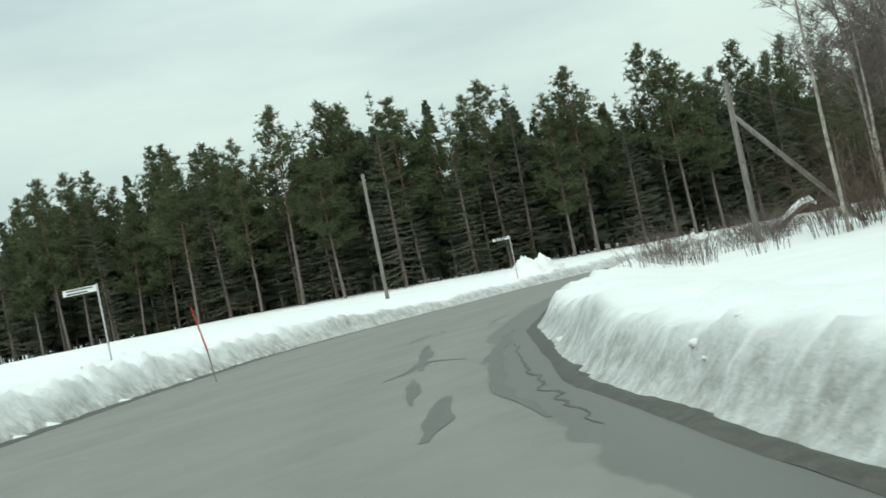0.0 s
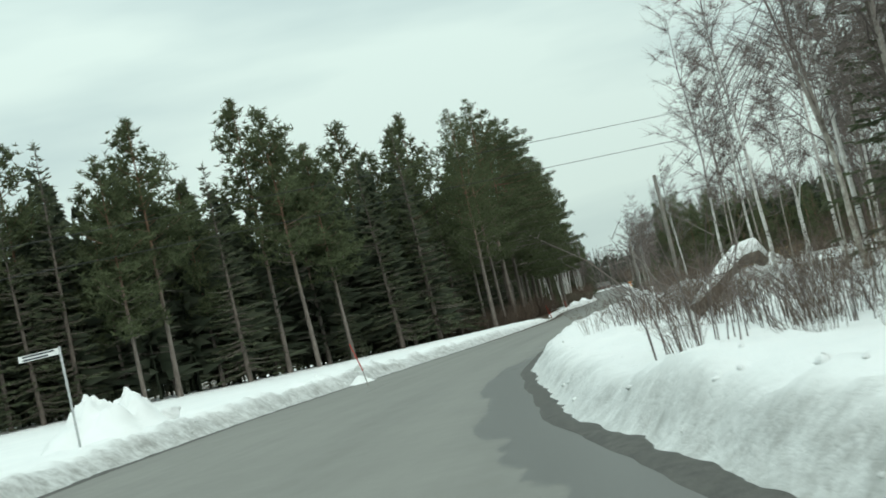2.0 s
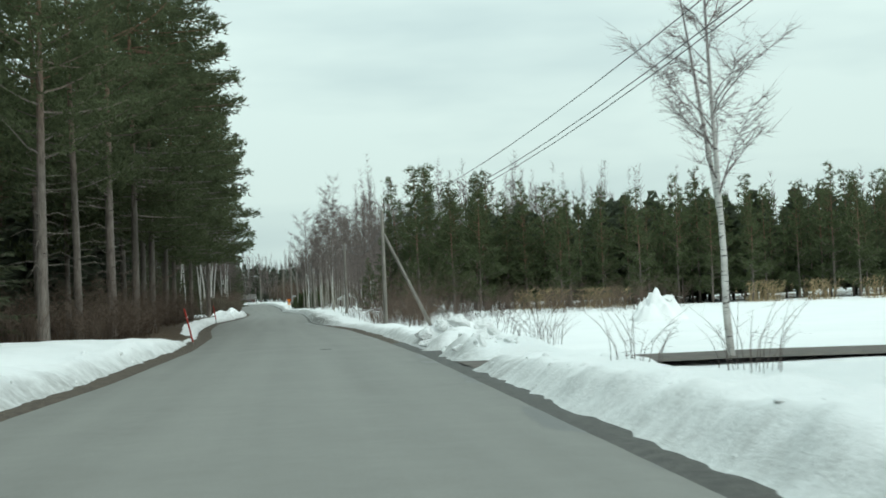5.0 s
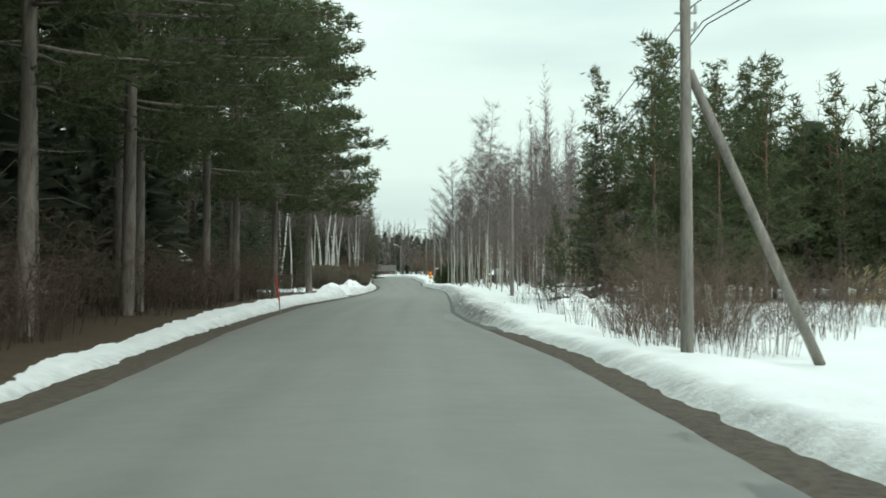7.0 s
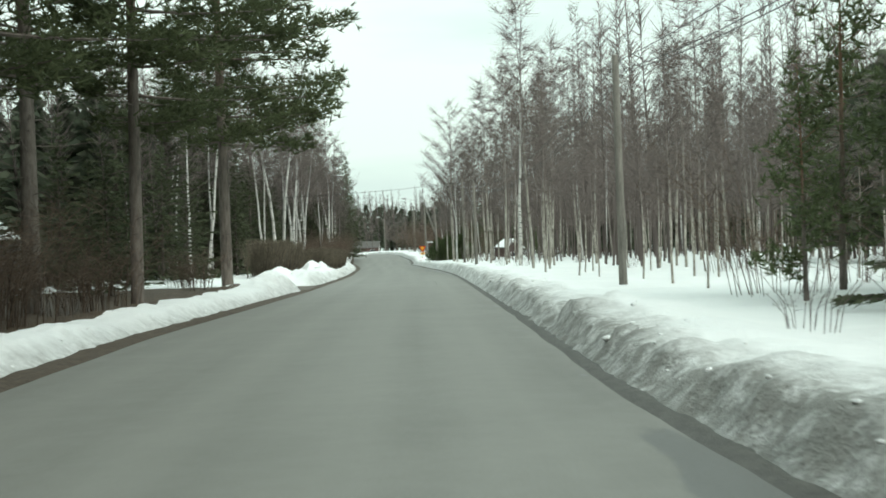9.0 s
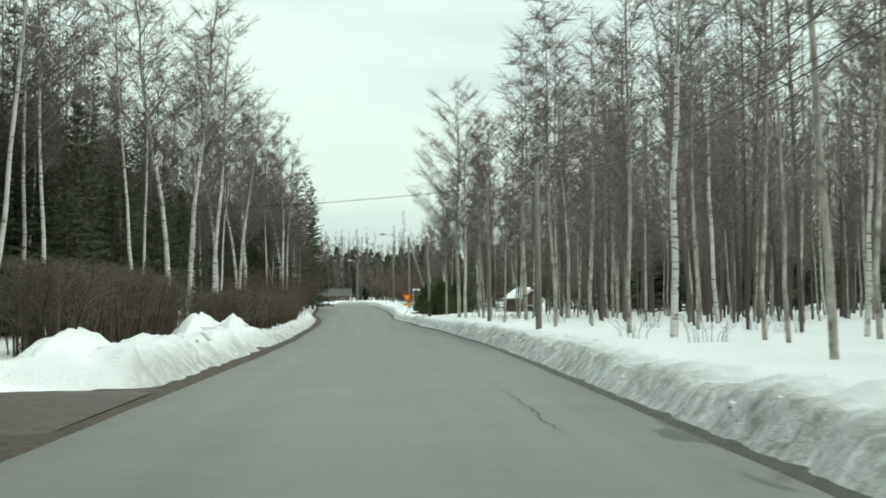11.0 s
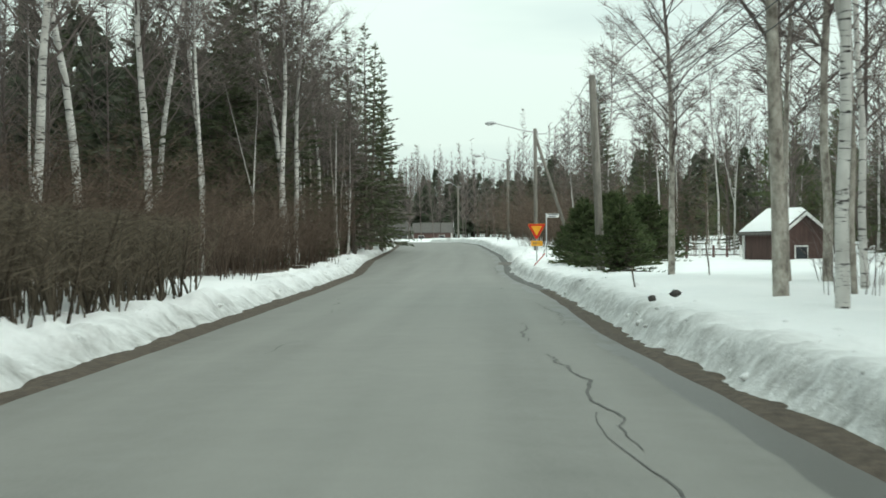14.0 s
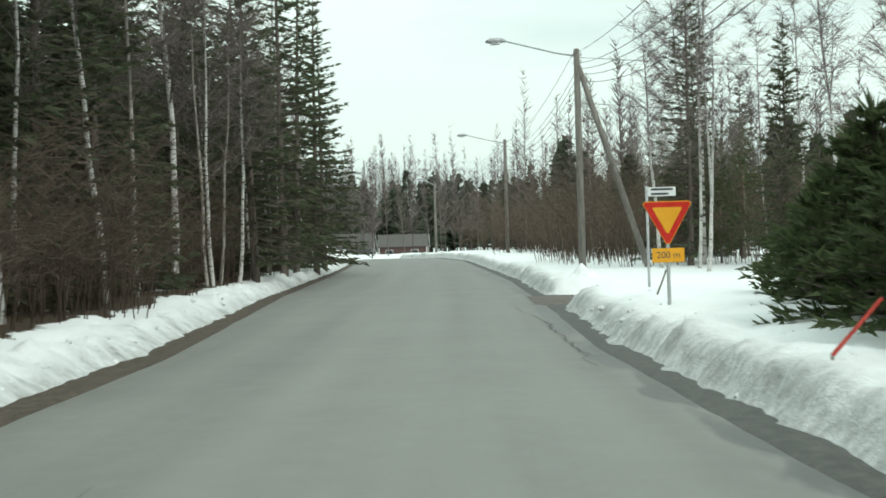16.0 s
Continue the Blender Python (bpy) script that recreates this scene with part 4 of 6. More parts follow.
NEAR = [(-1.5, -6.0), (-1.7, 4.7), (-1.7, -11.9), (-3.2, 17.0), (-4.2, 30.0), (-3.4, 51.0)]
EDGE = [(-1.3, 10.5), (-1.4, 19.5), (-2.5, 25.6), (-1.9, 34.5), (-2.1, 43.5), (-1.6, 54.5), (-0.7, 65.4)]
plant(NEAR_PINES, [(x, y, 0.84 if y < 0 else 1.0) for x, y in NEAR], R)
for k, (x, y) in enumerate(EDGE):
    m = pose(x, y, ground_z(x, y) - 0.05, 0, 0, R.uniform(-14, 14))
    src = EDGE_PINES[0 if y > 60 else 1]
    size = 1.0 if y > 60 or y < 20 else 0.92 + 0.03 * (k % 3)
    if y > 60 or k == 0:
        src.matrix_basis = m
    else:
        copy_thing(src, m).scale = (size, size, size)
NEAR = NEAR + EDGE
FRONT = scatter(R, 56, (-76, 0, -66, -10), 2.7, lambda x, y: in_left_forest(x, y) and y < forest_edge(x) + 9, NEAR)[len(NEAR):]
plant(PINES, [p for k, p in enumerate(FRONT) if k % 4], R, (0.8, 1.0))
plant(SPRUCES[:1], FRONT[::4], R, (0.95, 1.2))
SIDE = scatter(R, 20, (-14, 0, -10, 62), 3.0, in_left_forest, NEAR + FRONT)[len(NEAR + FRONT):]
plant(PINES, SIDE, R, (0.85, 1.1))
BACK = scatter(R, 10, (-80, -4, -62, 60), 4.0, lambda x, y: in_left_forest(x, y) and (y > forest_edge(x) + 6 if y < -10 else x < -12) and (x > -40 or y < 0), NEAR + FRONT + SIDE)[len(NEAR + FRONT + SIDE):]
plant(PINES + SPRUCES[:1], BACK, R, (0.85, 1.15))
plant(SPRUCES[1:], scatter(R, 10, (-78, -4, -64, -8), 3.4, lambda x, y: in_left_forest(x, y) and y < forest_edge(x) + 12), R, (0.5, 0.85))
# undergrowth along the forest's edge
thicket(61, scatter(R, 50, (-9, 1.5, -13, 66), 1.4, lambda x, y: x < lerp(LEFT, y) - 2.6 - 0.6 * (y < 0))
        + scatter(R, 50, (-4, 1.2, -15, 52), 1.1, lambda x, y: lerp(LEFT, y) - 5.0 < x < lerp(LEFT, y) - 2.4), 1.2, 2.7, "undergrowth", "tangled brown undergrowth along the edge of the pines")
plant(SPRUCES[2:], [(-3.6, 60.0), (-5.2, 63.5), (-4.6, 66.8), (-6.6, 58.0), (-4.4, 78.4), (-6.8, 66.0), (-5.8, 79.6)], R, (0.5, 0.8))

# south of the meadow, on the outside of the bend
plant(ALDERS + BIRCHES, scatter(R, 58, (15.6, 38, -74, -37), 1.3, lambda x, y: x > 15.4 + 0.12 * max(-50 - y, 0)), R, (1.0, 1.2))
plant(SCRUBS, scatter(R, 24, (17.5, 40, -62, -37), 1.8, lambda x, y: True), R, (0.8, 1.2))
plant(SPRUCES, [(27, -78, 1.0, 0), (31, -72, 1.0, 1), (24.5, -84, 0.9, 0), (35, -66, 1.1, 0), (29, -90, 1.0, 1), (38, -80, 1.1, 0), (34, -96, 1.0, 0)], R)
plant(SPRUCES, [(20.6, -70.5, 1.15, 0), (23.4, -73.0, 1.3, 1), (20.8, -88.5, 0.9, 0), (22.8, -84.5, 1.0, 0), (23.0, -92.0, 1.0, 1)], R)
plant(BIG_GREY, [(23.5, -88, 0.9, 0), (21.5, -82, 0.85, 1), (19.4, -77.5, 0.95, 0), (18.2, -72.0, 0.95, 1), (20.4, -99.5, 0.8, 0), (22.6, -103.5, 0.85, 1), (27, -96, 0.9, 0), (20.2, -95.0, 0.8, 1)], R)
plant(BIG_BIRCHES, [(13.9, -30.7, 0.55, 1)], R)
plant(ALDERS, scatter(R, 20, (20.5, 31, -110, -86), 1.5, lambda x, y: True), R, (0.95, 1.2))
plant(SCRUBS, scatter(R, 14, (20, 29, -108, -88), 1.6, lambda x, y: True), R, (1.0, 1.5))
# the wood beyond the meadow
MEADOW_EDGE = scatter(R, 62, (13, 62, 26, 66), 2.2, lambda x, y: y > 34 - 0.28 * (x - 14) + 3 * wob(x, y, 5, 60) and x > 12.5 + 0.12 * max(y - 40, 0))
plant(YOUNG_PINES, [p for p in MEADOW_EDGE[:46] if p[0] - 6 > 0.27 * (p[1] - 15) and p[0] > 21] + [(14.3, 44.0, 0.62), (12.6, 41.0, 0.42)], R, (0.6, 0.82))
plant(YOUNG_PINES, scatter(R, 26, (19, 60, 22, 40), 2.0, lambda x, y: 34.5 - 0.28 * (x - 14) < y < 38.5 - 0.28 * (x - 14)), R, (0.66, 0.84))
plant(FIELD_PINES, [(15.3, 31.5), (16.4, 34.0), (17.6, 31.0), (18.4, 35.5), (19.6, 32.5), (16.6, 37.5)], R, (0.86, 1.0))
plant(FIELD_SPRUCES, [(13.9, 37.5, 0.75, 0)], R)
plant(FIELD_PINES, [(14.9, 39.5), (15.8, 41.5), (18.6, 42.0), (20.2, 37.5)], R, (0.8, 0.95))
plant(SPRUCES[1:], [(x, y, 0.6) for x, y in MEADOW_EDGE[58:] if x > 24], R)
plant(ALDERS, scatter(R, 48, (10.2, 26, 42, 70), 1.2, lambda x, y: x > 10.2 + 0.17 * max(60 - y, 0) and not (x > 17 and y < 45)), R, (0.46, 0.62))
plant(SCRUBS, scatter(R, 22, (11, 24, 24, 60), 1.5, lambda x, y: x > 10.5 + 0.05 * y), R, (0.45, 0.8))
plant(SCRUBS, [(12.2, 15.5), (13.0, 17.5), (12.6, 20.0), (13.8, 22.5)], R, (0.6, 0.75))
plant(SCRUBS, scatter(R, 16, (10.5, 13.0, 5.5, 13), 0.8, lambda x, y: True), R, (0.32, 0.48))
plant(SCRUBS, scatter(R, 44, (13.0, 30.0, 12, 26), 1.1, lambda x, y: 12.5 + 0.45 * (x - 13) < y < 17.5 + 0.45 * (x - 13)), R, (0.3, 0.52))
# birch grove on the east side
GROVE_FIX = [(28.6, 93.7), (11.1, 98.0), (12.2, 97.2), (11.1, 85.7), (13.2, 82.1), (12.5, 78.5), (11.2, 72.8), (11.6, 83.4), (11.0, 125.6), (12.2, 134.3), (10.4, 108.2), (13.8, 133.8), (16.1, 131.4), (15.9, 123.3), (20.7, 136.7), (19.2, 126.4)]
GROVE = scatter(R, 84, (10.2, 36, 64, 142), 1.5, lambda x, y: x > 10.6 + 0.4 * wob(0, y, 4, 70), GROVE_FIX)
plant(ALDERS + ALDERS + ALDERS + BIRCHES[1:2], GROVE, R, (0.8, 1.15))
plant(SPRUCES, scatter(R, 8, (32, 60, 70, 150), 4.5, lambda x, y: True), R, (0.6, 0.9))
plant(ALDERS, [(11.6, 110.5), (13.2, 113.0), (12.0, 116.8), (14.6, 118.5), (12.8, 121.0), (16.0, 115.0), (15.4, 123.8), (17.2, 120.0)], R, (1.1, 1.3))
# birches and spruces on the west side
plant(BIRCHES, [(-5.2, 84.0), (-6.8, 88.5), (-5.6, 92.0), (-8.4, 94.5), (-6.2, 97.5), (-9.6, 87.0), (-7.6, 100.5), (-10.4, 98.0), (-11.5, 92.5), (-12.5, 101.0), (-4.9, 95.2), (-9.0, 99.0), (-8.0, 83.0)], R, (0.85, 1.05))
ROW = [(-3.5, 102), (-3.8, 105), (-3.4, 109), (-3.5, 114), (-3.9, 118), (-3.6, 122.5), (-3.7, 127), (-4.2, 130.5), (-4.0, 138.5), (-4.4, 143.0), (-4.6, 150), (-5.8, 162.0), (-6.0, 155), (-3.8, 176), (-4.6, 186)]
plant(BIG_BIRCHES[:1] + BIRCHES[:1] + BIG_BIRCHES[:1] + BIRCHES[2:3], ROW, R, (0.8, 1.0))
plant(BIG_BIRCHES[:1], [(-3.2, 164.2, 1.0, 0), (-3.1, 165.7, 1.05, 0), (-2.95, 167.2, 0.9, 0)], R)
plant(BIRCHES, scatter(R, 24, (-26, -4.5, 78, 200), 2.2, lambda x, y: x < lerp(LEFT, y) - 5.0, ROW)[len(ROW):], R, (0.75, 1.0))
plant(SPRUCES, [(-8.2, 85.5, 0.95, 1), (-10.5, 90, 0.9, 0), (-7.5, 96, 0.8, 2), (-9, 104, 0.75, 1), (-8, 113, 0.75, 2)] + scatter(R, 12, (-18, -6, 98, 160), 2.6, lambda x, y: x < lerp(LEFT, y) - 6.5), R, (0.6, 0.8))
plant(SPRUCES[:2], [(lerp(LEFT, y) - R.uniform(3.9, 5.4), y) for y in np.arange(171.0, 231.0, 4.2)], R, (0.9, 1.12))
plant(FULL_SPRUCES, [(lerp(LEFT, y) - R.uniform(4.6, 6.4), y) for y in np.arange(166.0, 226.0, 3.9)], R, (0.75, 1.02))
plant(FULL_SPRUCES, [(-6.6, 86.5, 0.85), (-8.2, 80.8, 0.8), (-9.4, 110.0, 0.55), (-8.6, 121.0, 0.5), (-9.8, 133.0, 0.5), (-9.0, 145.0, 0.45), (-8.8, 155.0, 0.6), (-5.9, 152.5, 0.5), (-6.4, 158.0, 0.65), (-5.2, 163.0, 0.75), (-8.0, 161.0, 0.8)], R)
plant(SPRUCES[:2], [(-3.3, 193.0, 0.95, 0), (-3.0, 198.0, 1.0, 0), (-3.2, 203.0, 0.95, 0), (-2.9, 208.0, 0.95, 0), (-3.1, 213.0, 0.9, 0)], R)
plant(SPRUCES[:1], [(-6.8, 99.0), (-7.4, 104.0), (-6.9, 109.5), (-7.6, 115.0), (-7.0, 121.0), (-8.0, 127.0), (-10.5, 97.0), (-11.0, 106.0), (-11.5, 117.0)], R, (0.7, 0.9))
plant(SPRUCES[2:], scatter(R, 24, (-7.4, -4.3, 96, 130), 1.6, lambda x, y: True), R, (0.62, 0.84))
plant(ALDERS, [(-4.0, 190.0), (-3.6, 186.0), (-4.2, 180.0)], R, (1.1, 1.3))
plant(BIRCHES[1:] + ALDERS, [(lerp(LEFT, y) - R.uniform(1.7, 2.4), y) for y in (186.5, 191.0, 196.0, 199.5, 203.5, 207.0, 211.0, 215.5)], R, (0.72, 0.92))
plant(BIRCHES, [(lerp(LEFT, y) - R.uniform(2.4, 4.4), y) for y in np.arange(150.0, 232.0, 11.0)], R, (0.72, 0.95))
thicket(62, scatter(R, 95, (-8, -1.2, 131, 174), 0.95, lambda x, y: lerp(LEFT, y) - 7.0 < x < lerp(LEFT, y) - 2.3)
        + scatter(R, 34, (-7, -1, 172, 224), 1.1, lambda x, y: lerp(LEFT, y) - 5.0 < x < lerp(LEFT, y) - 2.5), 1.7, 3.8, "undergrowth", "dense reddish-brown brushwood under the birches and spruces")
plant(SPRUCES[2:], scatter(R, 8, (-6, 0, 172, 224), 3.0, lambda x, y: lerp(LEFT, y) - 5.0 < x < lerp(LEFT, y) - 3.0), R, (0.3, 0.5))
# east side past the shed
plant(GARDEN_SPRUCES, [(9.5, 149.3, 0.74, 0), (9.2, 152.6, 0.72, 1), (9.9, 154.2, 0.9, 0), (9.3, 157.6, 0.85, 1), (10.3, 158.6, 1.0, 0), (9.3, 160.2, 0.95, 0), (10.4, 161.6, 1.05, 1), (9.4, 163.0, 0.95, 0), (10.6, 164.6, 1.1, 0), (9.9, 166.0, 0.9, 1), (11.0, 167.6, 1.05, 0), (10.8, 169.8, 0.95, 1), (12.0, 163.2, 1.1, 0), (12.2, 166.6, 1.15, 0), (12.6, 170.4, 1.15, 1)], R)
plant(BIG_GREY, [(9.75, 140.6, 0.6, 0), (10.0, 131.0, 0.9, 0), (12.4, 137.5, 0.9, 1)], R)
plant(BIG_BIRCHES, [(10.2, 128.5, 0.72, 1), (11.8, 186.0, 0.5, 1), (10.9, 189.5, 0.5, 0)], R)
plant(BIRCHES + ALDERS, scatter(R, 32, (9.5, 40, 172, 262), 2.6, lambda x, y: x > lerp(RIGHT, y) + 4.2 and not (y < 186 and x < 24)), R, (0.7, 1.0))
plant(SPRUCES, [(12.6, 193.5, 0.75, 0), (13.6, 197.0, 0.7, 1)] + scatter(R, 12, (15, 48, 184, 262), 4.0, lambda x, y: True), R, (0.5, 0.85))
thicket(63, scatter(R, 80, (5.0, 20, 194, 262), 1.3, lambda x, y: lerp(RIGHT, y) + 3.6 < x < lerp(RIGHT, y) + 12), 3.0, 5.5, "undergrowth", "tall brown brushwood beside the end of the road")
plant(YOUNG_PINES, scatter(R, 18, (14, 44, 187, 206), 2.2, lambda x, y: y > 193 - 0.2 * (x - 14)), R, (0.5, 0.68))
plant(SCRUBS, scatter(R, 16, (12, 36, 173, 193), 2.0, lambda x, y: x > 13.0), R, (0.8, 1.2))
plant(FIELD_SPRUCES, [(14.6, 188.0, 0.45), (17.2, 186.0, 0.5), (20.0, 184.5, 0.55), (23.5, 183.0, 0.6), (27.0, 181.0, 0.62), (13.4, 199.5, 0.6)], R)
plant(BIRCHES, [(15.5, 184.5), (18.8, 180.5), (21.8, 178.0), (25.0, 175.5), (19.6, 171.5), (28.4, 171.0)], R, (0.75, 0.95))
plant(SPRUCES[2:], [(23.5, 152.0, 0.6), (25.5, 157.0, 0.7), (27.5, 150.0, 0.65), (22.5, 163.0, 0.6)], R)
plant(YOUNG_PINES, scatter(R, 14, (20, 40, 172, 186), 2.2, lambda x, y: x > 20) + scatter(R, 8, (24, 46, 150, 172), 3.0, lambda x, y: True), R, (0.55, 0.8))
# second row beyond the meadow
ROW_2 = random.Random(77)
plant(YOUNG_PINES, scatter(ROW_2, 52, (19, 62, 24, 44), 1.6, lambda x, y: 38.0 - 0.28 * (x - 14) < y < 42.5 - 0.28 * (x - 14)), ROW_2, (0.74, 0.92))
# bushes standing in the snow
plant(SCRUBS, scatter(R, 26, (8.6, 18, -114, -64), 0.9, lambda x, y: lerp(RIGHT, y) + 1.6 < x < lerp(RIGHT, y) + 5.2), R, (0.16, 0.32))
plant(SCRUBS, scatter(R, 26, (11.0, 19, -104, -58), 1.0, lambda x, y: lerp(RIGHT, y) + 3.4 < x < lerp(RIGHT, y) + 9), R, (0.3, 0.46))
plant(BUSHES, scatter(R, 56, (9.8, 20, -116, -58), 0.7, lambda x, y: lerp(RIGHT, y) + 1.7 < x < lerp(RIGHT, y) + 7) + [(12.2, -27.4 + 6), (12.8, -20.0), (10.9, -34.8), (13.2, -33.2), (11.9, -17.6), (14.0, -15.0)], R, (0.7, 1.25))
plant(BUSHES, scatter(R, 34, (10.2, 17, 8, 40), 0.8, lambda x, y: x > lerp(RIGHT, y) + 2.0), R, (0.6, 1.15))
plant(BUSHES, scatter(R, 16, (10.2, 16, 64, 142), 1.5, lambda x, y: x > lerp(RIGHT, y) + 2.0), R, (0.5, 0.8))


def hedge():
    rng = random.Random(71)
    root = thing("hedge", "long clipped leafless brown hedge above the snow bank", "hedge")
    s, n = Geo(), Geo()
    y = 79.5
    while y < 137:
        if not 95.2 < y < 98.6:
            near = smooth01((y - 96) / 4)
            for _ in range(4):
                x = lerp(LEFT, y) - rng.uniform(2.5 - 1.25 * near, 4.0 - 1.0 * near)
                z = surface_z(x, y)
                h = (1.9 - 0.3 * near - 0.12 * wob(0, y, 5, 72)) * rng.uniform(0.85, 1.05)
                lx, ly = rng.gauss(0, 0.25), rng.gauss(0, 0.25)
                line = [[x + lx * q, y + ly * q, z - 0.1 + h * q] for q in (0, 0.5, 1)]
                r = rng.choice((0.012, 0.016, 0.03))
                s.tube(line, [r, r * 0.7, 0.005], 3, False)
                for _ in range(40):
                    c = along(line, rng.uniform(0.32, 0.98))
                    d = [rng.gauss(0, 0.22), rng.gauss(0, 0.22), rng.uniform(0.05, 0.4)]
                    if c[2] + d[2] > z + h * 1.02:
                        d[2] = 0.03
                    n.blade(c, d, 0.016, rng)
        y += 0.13
    tagged(part("stemwork", s, HEDGE_TWIG, root), kind="stuff")
    tagged(part("twigwork", n, HEDGE_TWIG, root), kind="stuff")


hedge()


def white_gate():
    """A small gate in the hedge: two posts and a boarded leaf."""
    root = thing("garden_gate", "white wooden garden gate between two posts in the hedge", "gate", "", pose(-1.15, 95.3, ground_z(-1.15, 95.3)))
    for y, h in ((0.0, 1.15), (3.2, 1.45)):
        g = Geo()
        g.box(-0.07, 0.07, y - 0.07, y + 0.07, -0.3, h)
        part("post", g, WHITE_TRIM, root, bevel=0.01)
    for k in range(14):
        g = Geo()
        g.box(-0.015, 0.015, 1.2 + 0.13 * k, 1.32 + 0.13 * k, 0.06, 0.93 + 0.04 * math.sin(k * 0.24))
        part("board", g, WHITE_TRIM, root)
    for z in (0.2, 0.75):
        g = Geo()
        g.box(0.017, 0.05, 1.18, 3.14, z, z + 0.09)
        part("rail", g, WHITE_TRIM, root)


white_gate()


def reeds():
    rng = random.Random(81)
    g = Geo()
    for _ in range(2600):
        x = rng.uniform(13, 46)
        y = 29.5 - 0.30 * (x - 14) + rng.gauss(0, 0.8) + 1.6 * wob(x, 0, 3, 82)
        if wob(x, 0, 3.5, 83) < 0.02:
            continue
        z = ground_z(x, y)
        h = rng.uniform(0.6, 1.5)
        lx, ly = rng.gauss(0.1, 0.12), rng.gauss(0, 0.12)
        g.blade((x, y, z), [lx, ly, h], 0.022, rng)
        g.blade((x + lx * 0.8, y + ly * 0.8, z + h * 0.82), [lx + 0.08, ly, 0.22], 0.045, rng)
    tagged(part("reeds", g, REED), "dry yellow reeds along the edge of the meadow", "reeds", kind="stuff")


reeds()


def far_woods():
    """Woods behind the stands that the road passes: many small ragged trees in one piece."""
    rng = random.Random(91)
    con, bare = Geo(), Geo()

    def far_conifer(x, y, h, r):
        z0 = ground_z(x, y)
        con.tube([(x, y, z0 - 0.3), (x, y, z0 + h * 0.95)], [0.13, 0.03], 3, False)
        for _ in range(int(110 + h * 6)):
            u = 0.1 + 0.9 * rng.random() ** 0.9
            rr = r * (1 - u) ** 0.7
            a = rng.uniform(0, 6.28)
            c = (x + math.cos(a) * rr * 0.35, y + math.sin(a) * rr * 0.35, z0 + h * min(u, 0.99))
            con.blade(c, [math.cos(a) * (rr + 0.25), math.sin(a) * (rr + 0.25), rng.uniform(-0.5, 0.4)], 0.75, rng)

    def far_birch(x, y, h, twigs=110, width=0.08):
        z0 = ground_z(x, y)
        lx, ly = rng.gauss(0, 0.4), rng.gauss(0, 0.4)
        bare.tube([(x, y, z0 - 0.3), (x + lx * 0.9, y + ly * 0.9, z0 + h * 0.86)], [0.07, 0.008], 3, False)
        for _ in range(twigs):
            u = rng.uniform(0.2, 1.0)
            a, l = rng.uniform(0, 6.28), rng.uniform(0.6, 1.9) * (1.25 - u)
            bare.blade((x + lx * u, y + ly * u, z0 + h * u), [math.cos(a) * l, math.sin(a) * l, l * rng.uniform(0.4, 1.5)], width, rng)

    for _ in range(400):  # deep in the west forest
        x, y = rng.uniform(-125, -7), rng.uniform(-70, 70)
        if x < -12 and in_left_forest(x, y) and (y > 0 or y > forest_edge(max(x, -90)) + 8):
            far_conifer(x, y, rng.uniform(11, 18), rng.uniform(1.8, 2.7))
    for _ in range(230):  # close behind the forest's front
        x = rng.uniform(-95, -6)
        far_conifer(x, forest_edge(max(x, -90)) + rng.uniform(5.5, 17), rng.uniform(9.5, 15.5), rng.uniform(1.7, 2.5))
    for _ in range(120):  # behind the pines along the road
        x, y = rng.uniform(-24, -7), rng.uniform(-8, 72)
        if not (x > -16 and 55 < y < 72):
            far_conifer(x, y, rng.uniform(8, 14), rng.uniform(1.7, 2.4))
    for _ in range(110):  # behind the spruces on the west side
        x, y = rng.uniform(-24, -8), rng.uniform(136, 236)
        far_conifer(x, y, rng.uniform(5, 7.5) + 4.5 * (y > 162), rng.uniform(1.8, 2.5))
    for _ in range(70):  # behind the hedge's birches
        far_conifer(rng.uniform(-30, -9), rng.uniform(80, 134), rng.uniform(6, 11), rng.uniform(1.7, 2.4))
    for _ in range(70):  # close behind the hedge
        far_conifer(rng.uniform(-16, -8.5), rng.uniform(82, 132), rng.uniform(7.5, 11), rng.uniform(1.6, 2.2))
    for _ in range(50):  # young conifers between the pines
        far_conifer(rng.uniform(-17, -6), rng.uniform(16, 62), rng.uniform(4, 8), rng.uniform(1.4, 2.0))
    for _ in range(60):  # in the third row beyond the meadow
        x = rng.uniform(22, 70)
        far_conifer(x, rng.uniform(42, 50) - 0.28 * (x - 14), rng.uniform(6.5, 8.4), rng.uniform(2.0, 2.6))
    for _ in range(420):  # past the end of the road
        x, y = rng.gauss(-4, 22), rng.uniform(302, 345)
        if rng.random() < 0.3:
            far_conifer(x, y, rng.uniform(7, 11.5), rng.uniform(1.6, 2.4))
        else:
            far_birch(x, y, rng.uniform(10, 15))
    for _ in range(230):  # west, behind the birches
        x, y = rng.uniform(-48, -10), rng.uniform(80, 290)
        (far_conifer(x, y, rng.uniform(7, 11), 2.2) if rng.random() < 0.5 else far_birch(x, y, rng.uniform(12, 17)))
    for _ in range(60):  # inside the bend at the end of the road
        x, y = rng.uniform(-40, -8), rng.uniform(218, 262)
        (far_conifer(x, y, rng.uniform(8, 12), 2.2) if rng.random() < 0.65 else far_birch(x, y, rng.uniform(9, 14)))
    for _ in range(330):  # east, behind the grove and the shed
        x, y = rng.uniform(34, 85), rng.uniform(64, 300)
        (far_conifer(x, y, rng.uniform(6, 10), 2.2) if rng.random() < 0.45 else far_birch(x, y, rng.uniform(9, 14)))
